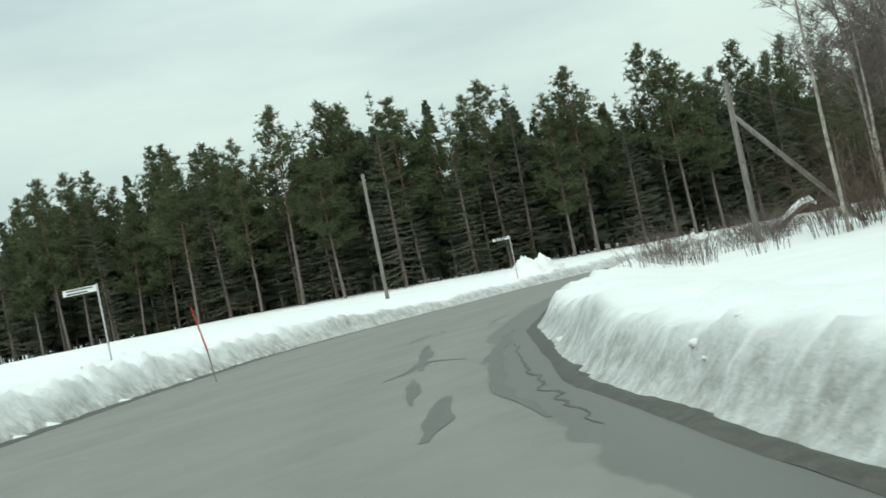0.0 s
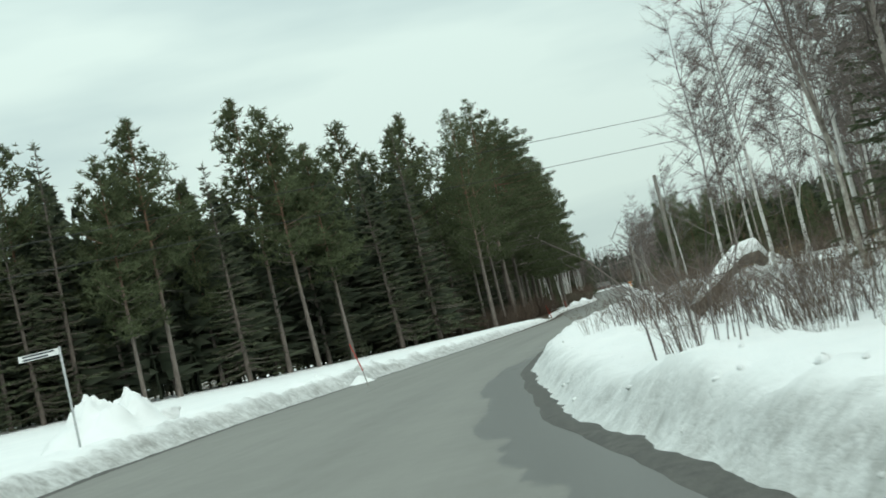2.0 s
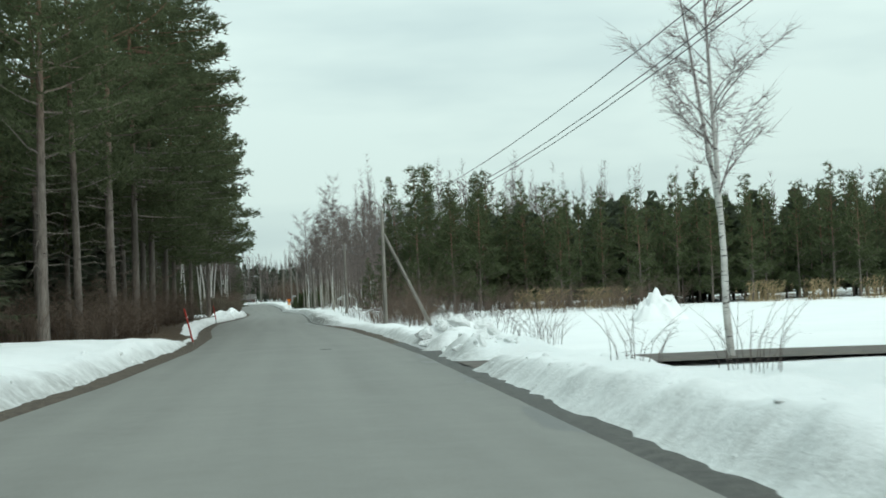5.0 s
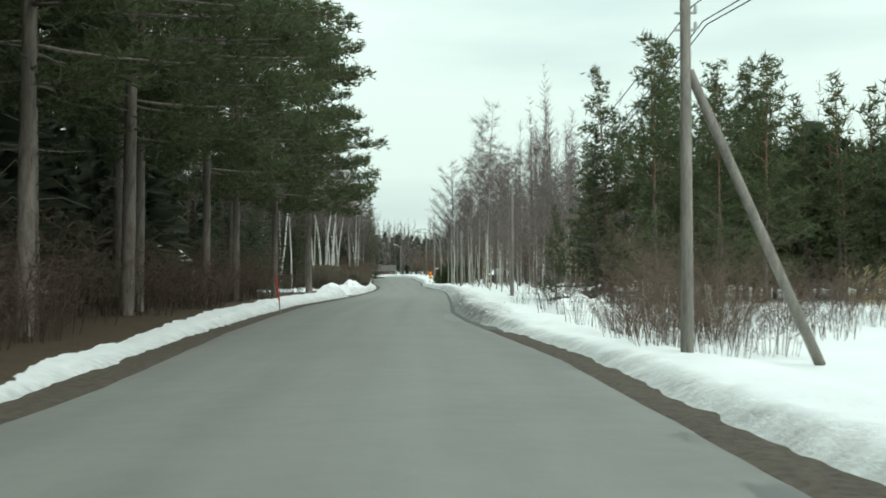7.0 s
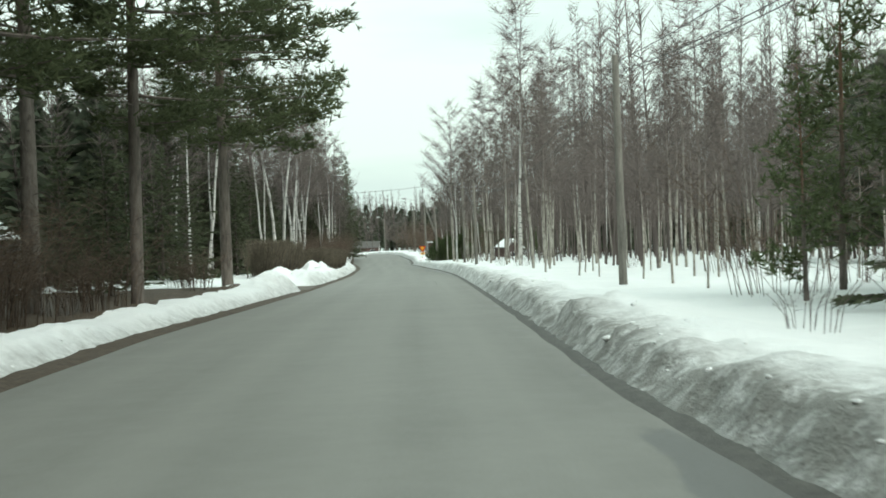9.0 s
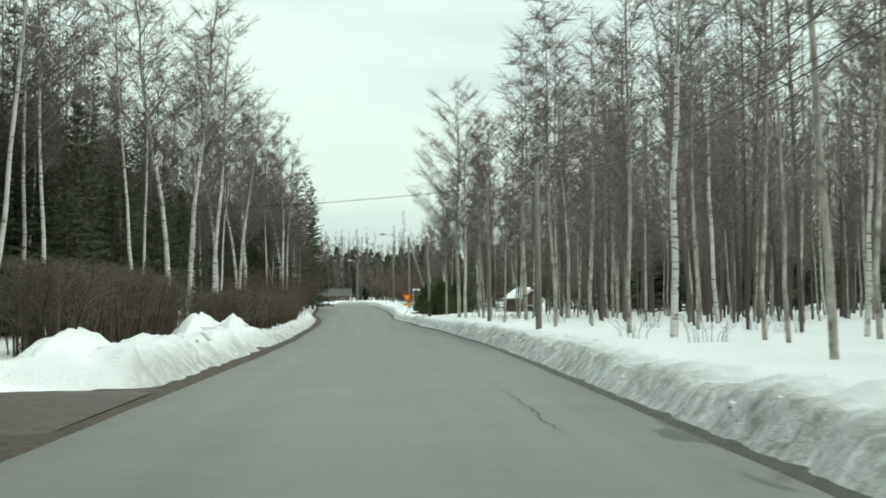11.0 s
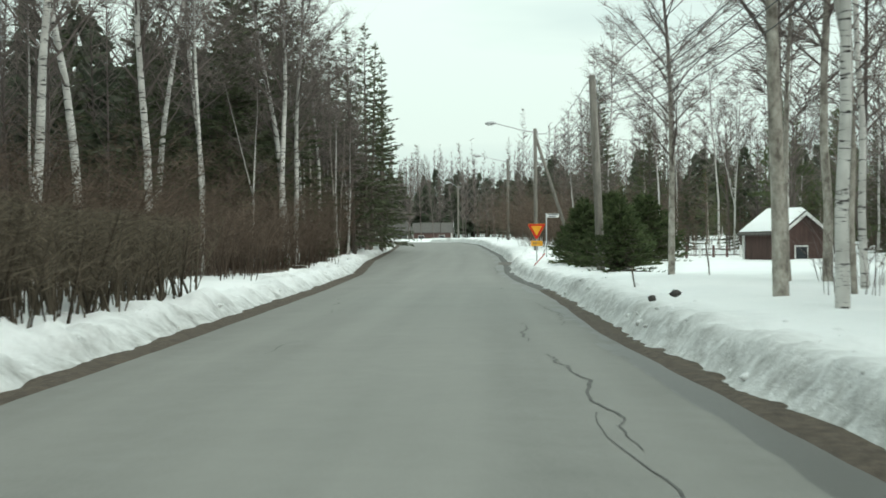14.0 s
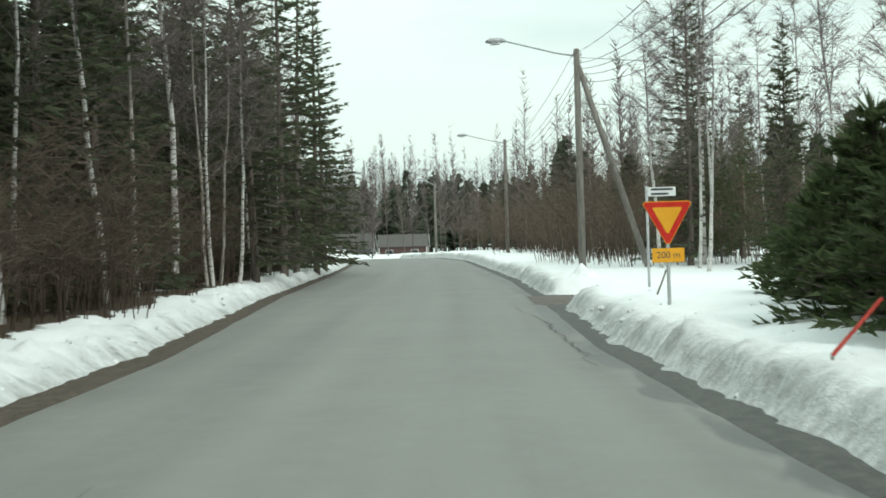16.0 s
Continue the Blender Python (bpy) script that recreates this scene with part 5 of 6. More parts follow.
    for _ in range(90):  # east, close to the end of the road
        x, y = rng.uniform(11, 36), rng.uniform(214, 300)
        (far_conifer(x, y, rng.uniform(5, 9), 1.9) if rng.random() < 0.35 else far_birch(x, y, rng.uniform(9, 13)))
    for _ in range(130):  # beyond the meadow
        x, y = rng.uniform(22, 110), rng.uniform(16, 70)
        if y > 42 - 0.28 * (x - 14):
            far_conifer(x, y, rng.uniform(6.5, 9), 2.9)
    for _ in range(26):  # close outside the bend
        far_conifer(rng.uniform(31, 48), rng.uniform(-116, -84), rng.uniform(10, 14), 2.3)
    for _ in range(130):  # south-east behind the bend
        x, y = rng.uniform(32, 80), rng.uniform(-125, -25)
        (far_conifer(x, y, rng.uniform(8, 13), 2.3) if rng.random() < 0.5 else far_birch(x, y, rng.uniform(12, 16)))
    for _ in range(330):  # inside the grove on the east side
        x, y = rng.uniform(13.5, 46), rng.uniform(66, 172)
        if not (y > 142 and x < 24):
            far_birch(x, y, rng.uniform(10.5, 15.5), 170, 0.04)
    for _ in range(250):  # behind the row on the west side
        far_birch(rng.uniform(-30, -6), rng.uniform(80, 172), rng.uniform(11, 16), 180, 0.036)
    for _ in range(90):  # behind the hedge
        far_birch(rng.uniform(-16, -5), rng.uniform(80, 135), rng.uniform(11, 15), 190, 0.034)
    for _ in range(80):  # thicker part of the grove
        far_birch(rng.uniform(17, 34), rng.uniform(98, 148), rng.uniform(10, 15), 190, 0.034)
    for _ in range(80):  # behind the shed
        far_birch(rng.uniform(19, 46), rng.uniform(148, 184), rng.uniform(6.5, 9.5), 150, 0.04)
    for _ in range(24):
        far_conifer(rng.uniform(24, 48), rng.uniform(150, 186), rng.uniform(5.5, 8), 2.0)
    for _ in range(150):  # among the birches outside the bend
        far_birch(rng.uniform(22, 48), rng.uniform(-80, -34), rng.uniform(13, 18), 180, 0.036)
    for _ in range(60):  # thin woods along the end of the road
        x = rng.choice((rng.uniform(-30, -9), rng.uniform(7, 30)))
        far_birch(x, rng.uniform(236, 300), rng.uniform(10, 14), 170, 0.05)
    for _ in range(26):  # thin trees before the houses
        far_birch(rng.uniform(-16, 8), rng.uniform(270, 290), rng.uniform(8, 13))
    for _ in range(60):  # behind the start
        x, y = rng.uniform(-40, 140), rng.uniform(-330, -240)
        far_conifer(x, y, rng.uniform(10, 16), 2.0)
    tagged(part("far_conifers", con, HAZY_NEEDLE), "distant dark conifer woods", "forest", kind="stuff")
    tagged(part("far_birches", bare, TWIG), "distant bare birch woods", "forest", kind="stuff")


far_woods()


# ---------------------------------------------------------------- poles, wires and lamps
def pole(x, y, top, r=0.12, brace=None, lamp=None, tip=(0.0, 0.0), label="weathered grey wooden utility pole standing in the snow"):
    z0 = ground_z(x, y)
    root = thing("utility_pole", label, "utility pole", "poles along the road", pose(x, y, z0))
    g = Geo()
    h = top - z0
    tx, ty = tip
    g.tube([(0, 0, -0.5), (tx * 0.5, ty * 0.5, h * 0.5), (tx, ty, h - 0.04), (tx, ty, h)], [r * 1.12, r, r * 0.86, r * 0.7], 12)
    part("shaft", g, POLE_WOOD, root, smooth=True)
    for dz in (0.25, 0.5):
        k = Geo()
        k.tube([(tx - 0.16, ty, h - dz), (tx + 0.16, ty, h - dz)], [0.02, 0.02], 6)
        k.tube([(tx + 0.15, ty, h - dz), (tx + 0.15, ty, h - dz + 0.12)], [0.03, 0.022], 8)
        part("insulator_bracket", k, GALV, root)
    if brace:
        bx, by, bz, join = brace
        k = Geo()
        k.tube([(0.05, 0, join - z0), (bx - x, by - y, bz - z0 - 0.4)], [r * 0.8, r * 0.95], 10)
        part("brace", k, POLE_WOOD, root, smooth=True)
    if lamp:
        ax, rise = lamp
        k = Geo()
        k.tube([(0, 0, h - 0.25), (ax * 0.3, 0, h - 0.12), (ax, 0, h + rise)], [0.035, 0.03, 0.025], 8)
        arm = part("lamp_arm", k, GALV, root, smooth=True)
        k = Geo()
        s = -1 if ax < 0 else 1
        k.tube([(ax - s * 0.05, 0, h + rise), (ax + s * 0.15, 0, h + rise + 0.03), (ax + s * 0.5, 0, h + rise + 0.02), (ax + s * 0.68, 0, h + rise - 0.01)], [0.04, 0.1, 0.11, 0.04], 10)
        head = part("lamp_head", k, GALV, root, smooth=True)
        k = Geo()
        k.tube([(ax + s * 0.18, 0, h + rise - 0.06), (ax + s * 0.5, 0, h + rise - 0.07)], [0.06, 0.07], 8)
        part("lamp_cover", k, LAMP_GLASS, head, "pale lamp cover")
    return root


pole(15.0, -98.8, 6.9, 0.13, brace=(19.0, -96.5, 0.2, 5.4))
pole(-18.9, -76.1, 9.8, 0.13)
pole(12.9, -45.5, 6.85, 0.11)
pole(10.5, 3.6, 5.35, 0.088, brace=(12.7, 4.4, 0.3, 4.25))
pole(11.4, 52.0, 6.2, 0.10)
pole(9.9, 93.0, 5.3, 0.085)
pole(10.05, 111.2, 6.5, 0.08)
pole(9.05, 150.6, 6.4, 0.12, tip=(-0.22, 0.3))
pole(8.45, 191.5, 8.5, 0.12, brace=(11.0, 191.8, 0.5, 7.9), lamp=(-2.5, 0.35))
pole(7.2, 233.6, 9.4, 0.12, lamp=(-2.6, 0.35))
pole(1.6, 260.0, 8.2, 0.11, lamp=(-0.9, 0.3))


def wire(a, b, sag, r=0.0095):
    g = Geo()
    n = 14
    g.tube([(a[0] + (b[0] - a[0]) * k / n, a[1] + (b[1] - a[1]) * k / n, a[2] + (b[2] - a[2]) * k / n - sag * 4 * (k / n) * (1 - k / n)) for k in range(n + 1)], [r] * (n + 1), 5)
    tagged(part("overhead_wire", g, WIRE), "thin black overhead wire slung between poles", "wire", "overhead wires")


TOPS = [(15.0, -98.8, 6.75), (12.9, -45.5, 6.7), (10.5, 3.6, 5.2), (11.4, 52.0, 6.05), (9.9, 93.0, 5.1), (10.05, 111.2, 6.3), (8.83, 150.9, 6.2), (8.45, 191.5, 8.3), (7.2, 233.6, 9.2), (1.6, 260.0, 8.0)]
for k, (a, b) in enumerate(zip(TOPS, TOPS[1:])):
    for dx, dz, sag in ((0.1, 0.0, 0.8), (0.26, -0.22, 1.0), (0.31, -0.27, 1.05)) if k < 5 else ((-0.14, 0.0, 0.7), (0.14, -0.3, 0.9), (0.18, -0.5, 0.95), (0.22, -0.7, 1.0), (0.26, -0.95, 1.05)):
        wire((a[0] + dx, a[1], a[2] + dz), (b[0] + dx, b[1], b[2] + dz), sag)
for dz in (0.0, -1.1):
    wire((-18.9, -76.1, 7.8 + dz), (45.0, -53.0, 7.8 + dz), 0.25, 0.011)
wire((10.05, 111.2, 6.35), (-8.5, 122.5, 6.3), 0.25, 0.012)
wire((8.45, 191.5, 8.2), (40.0, 188.0, 7.2), 0.6)
wire((8.45, 191.5, 6.6), (36.0, 190.0, 6.0), 0.6)


# ---------------------------------------------------------------- signs and stakes
def name_sign(x, y, top, width, side, height=0.17, turn=0.0, lines=2):
    z0 = ground_z(x, y)
    root = thing("street_name_sign", "white street name plate on a thin grey post in the snow", "road sign", "street name signs", pose(x, y, z0, 0, 0, turn))
    h = top - z0
    g = Geo()
    g.tube([(0, 0, -0.5), (0, 0, h)], [0.03, 0.03], 10)
    part("post", g, GALV, root, smooth=True)
    g = Geo()
    a, b = (0.03, width) if side > 0 else (-width, -0.03)
    g.box(a, b, -0.012, 0.012, h - height - 0.03, h - 0.03)
    plate = part("plate", g, SIGN_WHITE, root, bevel=0.003)
    for k in range(lines):
        g = Geo()
        zc = h - 0.03 - height * (k + 0.5) / lines
        g.box(a + 0.1 * width, b - (0.1 + 0.15 * k) * width, -0.016, -0.013, zc - 0.022, zc + 0.022)
        part("print_bar", g, SIGN_DARK, plate, "dark row of lettering")


name_sign(-3.2, -85.8, 3.02, 1.12, -1, 0.16)
name_sign(8.43, 175.4, 2.74, 0.64, 1, 0.2)
name_sign(0.6, -120.7, 3.4, 1.15, -1, 0.2, 25)


def yield_sign():
    x, y = 7.68, 168.0
    z0 = ground_z(x, y)
    root = thing("yield_sign", "red and yellow give-way triangle above a yellow distance plate", "road sign", "", pose(x, y, z0, 0, 0, 0))
    g = Geo()
    g.tube([(0, 0.03, -0.4), (0, 0.03, 2.02 - z0)], [0.03, 0.03], 10)
    part("post", g, GALV, root, smooth=True)

    def tri(half, top, depth, y0, y1, cut):
        pts = [(-half + cut, top), (half - cut, top), (half - cut * 0.4, top - cut * 0.9), (cut * 0.7, top - depth + cut * 0.6), (-cut * 0.7, top - depth + cut * 0.6), (-half + cut * 0.4, top - cut * 0.9)]
        k = Geo()
        k.prism([(px, pz - z0) for px, pz in pts], y0, y1)
        return k

    rim = part("rim", tri(0.41, 2.09, 0.72, -0.006, 0.006, 0.05), SIGN_YELLOW, root, "thin pale rim")
    part("border", tri(0.395, 2.075, 0.69, -0.011, -0.007, 0.045), SIGN_RED, root, "red border")
    part("centre", tri(0.245, 1.99, 0.43, -0.016, -0.0125, 0.02), SIGN_YELLOW, root, "yellow centre")
    g = Geo()
    g.box(-0.26, 0.26, -0.008, 0.004, 1.1 - z0, 1.33 - z0)
    plate = part("distance_plate", g, SIGN_YELLOW, root, "yellow distance plate", bevel=0.003)
    cu = bpy.data.curves.new("distance_text", "FONT")
    cu.body, cu.size, cu.align_x, cu.align_y, cu.extrude = "200 m", 0.15, "CENTER", "CENTER", 0.001
    cu.materials.append(SIGN_DARK)
    tmp = bpy.data.objects.new("distance_text", cu)
    scene.collection.objects.link(tmp)
    me = bpy.data.meshes.new_from_object(tmp.evaluated_get(bpy.context.evaluated_depsgraph_get()))
    scene.collection.objects.unlink(tmp)
    me.materials.clear()
    me.materials.append(SIGN_DARK)
    txt = part("distance_text", me, SIGN_DARK, plate, "dark lettering")
    txt.matrix_basis = pose(0, -0.0095, 1.215 - z0, 90, 0, 0)


yield_sign()


def stake(x, y, z, top, lean=(0, 0), r=0.022, mat=None, label="thin red snow stake leaning beside the road", split=0.3):
    root = thing("snow_stake", label, "snow stake", "snow stakes along the road", pose(x, y, z))
    g = Geo()
    g.tube([(0, 0, -0.4), (lean[0] * split, lean[1] * split, (top - z) * split), ], [r * 0.75, r * 0.8], 8)
    part("lower_shaft", g, POLE_WOOD if mat is None else mat, root)
    g = Geo()
    g.tube([(lean[0] * split, lean[1] * split, (top - z) * split), (lean[0], lean[1], top - z)], [r, r * 0.85], 8)
    part("red_top", g, STAKE_RED if mat is None else mat, root, "red painted top")


stake(1.4, -73.9, 0.1, 1.5, (-0.45, 0.4))
stake(10.0, -126.4, 0.3, 1.85, (-0.25, -0.1))
stake(2.7, -8.4, 0.0, 1.22, (-0.25, -0.4), 0.032, split=0.05)
stake(1.75, 28.5, 0.1, 1.3, (-0.18, 0.0), 0.03)
stake(7.22, 157.5, 0.42, 0.86, (0.4, 0.0), 0.018, split=0.02)


# ---------------------------------------------------------------- small buildings
def cottage(name, x, y, turn, w, d, wall, ridge, mat, label, category, windows=(), snow=0.16, z=None):
    """Gabled building, ridge along its x: w by d, with corner boards, fascia, roof and lying snow."""
    z0 = ground_z(x, y) - 0.05 if z is None else z
    root = thing(name, label, category, "", pose(x, y, z0, 0, 0, turn))
    g = Geo()
    g.box(-w / 2, w / 2, -d / 2, d / 2, -0.3, wall)
    n = len(g.v)
    g.v += [(sx * w / 2, sy * d / 2, wall) for sx in (-1, 1) for sy in (-1, 1)] + [(-w / 2, 0, ridge - 0.05), (w / 2, 0, ridge - 0.05)]
    g.f += [(n, n + 1, n + 4), (n + 2, n + 5, n + 3)]
    body = part("wall", g, mat, root)
    for sx in (-1, 1):
        for sy in (-1, 1):
            k = Geo()
            k.box(sx * w / 2 - 0.06, sx * w / 2 + 0.06, sy * d / 2 - 0.06, sy * d / 2 + 0.06, -0.25, wall)
            part("corner_board", k, WHITE_TRIM, root, "white corner board")
    over, th = 0.22, 0.07
    slope = (ridge - wall) / (d / 2)
    for sy in (-1, 1):
        k = Geo()
        e = d / 2 + over
        pts = [(0, ridge), (sy * e, ridge - slope * e), (sy * e, ridge - slope * e + th), (0, ridge + th)]
        nn = len(k.v)
        k.v += [(xx, py, pz) for xx in (-w / 2 - over, w / 2 + over) for py, pz in pts]
        k.f += [(nn, nn + 1, nn + 2, nn + 3), (nn + 7, nn + 6, nn + 5, nn + 4)] + [(nn + i, nn + 4 + i, nn + 4 + (i + 1) % 4, nn + (i + 1) % 4) for i in range(4)]
        roof = part("roof_slope", k, ROOF_DARK, root)
        if snow:
            k = Geo()
            m = 10
            for i in range(m + 1):
                for j in range(7):
                    px = (-w / 2 - over * 0.8) + (w + over * 1.6) * i / m
                    q = e * (0.0 + 0.94 * j / 6)
                    edge = 0.25 if j == 6 or i in (0, m) else 1.0
                    k.v.append((px, sy * q, ridge - slope * q + th + snow * edge * (1 + 0.3 * wob(px * 2, q * 2, 1, x + sy))))
            for i in range(m):
                for j in range(6):
                    a = i * 7 + j
                    k.f.append((a, a + 7, a + 8, a + 1) if sy < 0 else (a, a + 1, a + 8, a + 7))
            part("roof_snow", k, SNOW, roof, "thick white snow on the roof", smooth=True)
        for sx in (-1, 1):
            k = Geo()
            xx = sx * (w / 2 + over)
            k.v += [(xx + dx, py, pz) for dx in (-0.02, 0.025) for py, pz in [(0, ridge - 0.09), (sy * e, ridge - slope * e - 0.09), (sy * e, ridge - slope * e + 0.05), (0, ridge + 0.05)]]
            k.f += [(0, 1, 2, 3), (7, 6, 5, 4)] + [(i, 4 + i, 4 + (i + 1) % 4, (i + 1) % 4) for i in range(4)]
            part("barge_board", k, WHITE_TRIM, root, "white barge board")
    for side, px, pz, ww, hh in windows:
        k = Geo()
        if side == "front":
            k.box(px - ww / 2, px + ww / 2, -d / 2 - 0.03, -d / 2 - 0.004, pz - hh / 2, pz + hh / 2)
            fr = part("window_frame", k, WHITE_TRIM, root, "white window frame", bevel=0.004)
            k = Geo()
            k.box(px - ww / 2 + 0.06, px + ww / 2 - 0.06, -d / 2 - 0.042, -d / 2 - 0.031, pz - hh / 2 + 0.06, pz + hh / 2 - 0.06)
        else:
            sx = -1 if side == "west" else 1
            k.box(sx * (w / 2 + 0.017) - 0.013, sx * (w / 2 + 0.017) + 0.013, px - ww / 2, px + ww / 2, pz - hh / 2, pz + hh / 2)
            fr = part("window_frame", k, WHITE_TRIM, root, "white window frame", bevel=0.004)
            k = Geo()
            k.box(sx * (w / 2 + 0.036) - 0.005, sx * (w / 2 + 0.036) + 0.005, px - ww / 2 + 0.06, px + ww / 2 - 0.06, pz - hh / 2 + 0.06, pz + hh / 2 - 0.06)
        part("window_pane", k, GLASS, fr, "dark window pane")
    return root


cottage("garden_shed", 17.6, 163.6, 118, 2.2, 2.3, 1.6, 2.35, RED_PAINT, "small brown-red board shed with white trim and snowy roof", "shed", [("west", 0.1, 0.75, 0.7, 0.6)], z=0.0)
cottage("garden_cottage", 29.5, 177.0, 10, 5.0, 3.6, 1.9, 2.9, RED_PAINT, "brown board cottage with snow on its roof behind the birches", "cottage", [("front", -1.1, 1.1, 0.7, 0.7), ("front", 1.2, 1.1, 0.7, 0.7)])
cottage("forest_cabin", -10.5, 64.0, 60, 4.0, 3.4, 2.0, 3.0, GREY_HOUSE, "small dark cabin with snowy roof among the pines", "cabin", [("front", 0.5, 1.2, 0.8, 0.7)])
cottage("grey_garage", -8.6, 291.0, 0, 4.4, 5.0, 2.6, 4.3, GREY_HOUSE, "grey garage at the end of the road", "garage", snow=0.0, z=0.1)
cottage("red_house", -3.2, 297.0, 0, 5.6, 6.0, 2.8, 4.2, RED_HOUSE, "dull red wooden house at the end of the road", "house", [("front", -1.6, 2.0, 0.9, 0.8), ("front", 1.4, 2.0, 0.9, 0.8)], snow=0.0, z=0.1)


def snowy_log():
    """A broken trunk that leans out of the snow, with a thick cap of snow."""
    root = thing("fallen_log", "dark broken trunk leaning from the snow under a thick snow cap", "log", "", pose(12.05, -85.9, 0.22, 0, 0, 27))
    line = [(0.0, 0.0, 0.12), (0.45, 0.03, 0.42), (0.95, 0.05, 0.76), (1.45, 0.08, 1.05), (1.85, 0.12, 1.1), (2.15, 0.2, 0.85)]
    g = Geo()
    g.tube(line, [0.17, 0.17, 0.16, 0.19, 0.19, 0.12], 12)
    part("trunk", g, SPRUCE_BARK, root, smooth=True)
    g = Geo()
    g.tube([(x, y, z + 0.17) for x, y, z in line], [0.09, 0.15, 0.17, 0.2, 0.22, 0.12], 12)
    part("snow_cap", g, SNOW, root, "thick white snow cap", smooth=True)


snowy_log()


# ---------------------------------------------------------------- road details
CRACK = mottled("tar_filled_crack", (0.06, 0.058, 0.054), (0.14, 0.137, 0.126), size=10, rough=0.7, relief=0)
DAMP = mottled("damp_asphalt", (0.085, 0.083, 0.077), (0.125, 0.122, 0.112), size=5, rough=0.5, relief=0.1)
IRON = mottled("cast_iron", (0.05, 0.05, 0.05), (0.11, 0.11, 0.11), size=30, rough=0.6, relief=0.4)


def road_z(x, y):
    xl, xr = lerp(LEFT, y), lerp(RIGHT, y)
    return 0.035 * math.sin(math.pi * min(max((x - xl) / (xr - xl), 0), 1)) - 0.035 + rise(y)


def streak(pts, width, mat, seed, name, label):
    """A ragged ribbon on the asphalt along the points."""
    rng = random.Random(seed)
    g = Geo()
    total = sum(math.dist(a, b) for a, b in zip(pts, pts[1:]))
    n = max(8, int(total / 0.12))
    for k in range(n + 1):
        u = k / n
        x, y, _ = along([(*q, 0) for q in pts], u)
        a, b = along([(*q, 0) for q in pts], max(u - 0.02, 0)), along([(*q, 0) for q in pts], min(u + 0.02, 1))
        dx, dy = b[0] - a[0], b[1] - a[1]
        l = math.hypot(dx, dy) + 1e-9
        off = 0.13 * wob(u * total, seed, 0.8, 5) + 0.06 * wob(u * total, seed, 0.25, 7) if width < 0.1 else 0.1 * wob(u * total, seed, 1.4, 5)
        w = width * (0.25 + 0.75 * math.sin(math.pi * min(max(u, 0.04), 0.96))) * (0.8 + 0.55 * wob(u * total, seed + 9, 0.9, 6))
        x, y = x - dy / l * off, y + dx / l * off
        for sgn in (-1, 1):
            px, py = x - sgn * dy / l * w / 2, y + sgn * dx / l * w / 2
            g.v.append((px, py, road_z(px, py) + 0.005))
        if k:
            i = len(g.v) - 4
            g.f.append((i, i + 1, i + 3, i + 2))
    ob = tagged(new(name, g.mesh(name, mat)), label, "road mark", "cracks and damp streaks of the asphalt", "structure")
    return ob


for k, (pts, w) in enumerate([([(7.0, 74.8), (7.05, 72.1), (6.98, 70.2), (7.0, 68.6)], 0.045), ([(3.15, 126.5), (3.2, 128.4)], 0.03), ([(2.75, 134.6), (2.65, 136.2)], 0.03), ([(2.3, 140.2), (2.2, 141.6)], 0.03),
                              ([(6.2, 132.0), (6.25, 130.7), (6.12, 129.5), (6.2, 128.2)], 0.07), ([(7.1, 100.6), (7.0, 97.4)], 0.07), ([(7.4, 99.4), (7.5, 97.0)], 0.05), ([(8.0, 95.6), (8.0, 93.9)], 0.07),
                              ([(7.3, 93.4), (7.4, 92.4)], 0.07), ([(13.8, -118.7), (14.9, -121.4), (15.6, -122.9)], 0.07), ([(13.4, -121.3), (14.3, -122.9)], 0.05), ([(2.8, -80.6), (2.6, -78.2), (2.5, -75.3)], 0.05),
                              ([(3.6, -80.8), (3.4, -78.1), (3.4, -75.5)], 0.04), ([(5.4, 177.3), (5.8, 170.9), (5.9, 166.8), (5.9, 162.3)], 0.08), ([(6.0, 147.3), (6.0, 146.4)], 0.09),
                              ([(6.6, 138.8), (6.9, 134.5), (6.8, 131.2)], 0.05), ([(20.1, -130.0), (22.8, -134.7), (24.7, -137.8), (26.4, -140.3)], 0.09), ([(2.4, 152.0), (2.2, 155.0)], 0.03),
                              ([(4.6, 105.5), (5.2, 105.3)], 0.05), ([(5.0, 104.0), (5.35, 104.3)], 0.05), ([(5.1, 102.7), (5.4, 102.4)], 0.05), ([(4.3, 107.4), (5.0, 107.8)], 0.05), ([(4.8, 103.3), (5.2, 103.1)], 0.04), ([(6.37, 126.4), (6.4, 125.4), (6.52, 124.3), (6.62, 121.8), (6.64, 119.9)], 0.06), ([(2.46, 138.1), (2.41, 139.0)], 0.1), ([(6.5, 121.6), (6.7, 116.3), (6.8, 113.3), (7.0, 112.4), (7.1, 111.5), (7.2, 110.7)], 0.06)]):
    streak(pts, w * 0.65, CRACK, 100 + k, "road_crack", "dark crack in the grey asphalt")
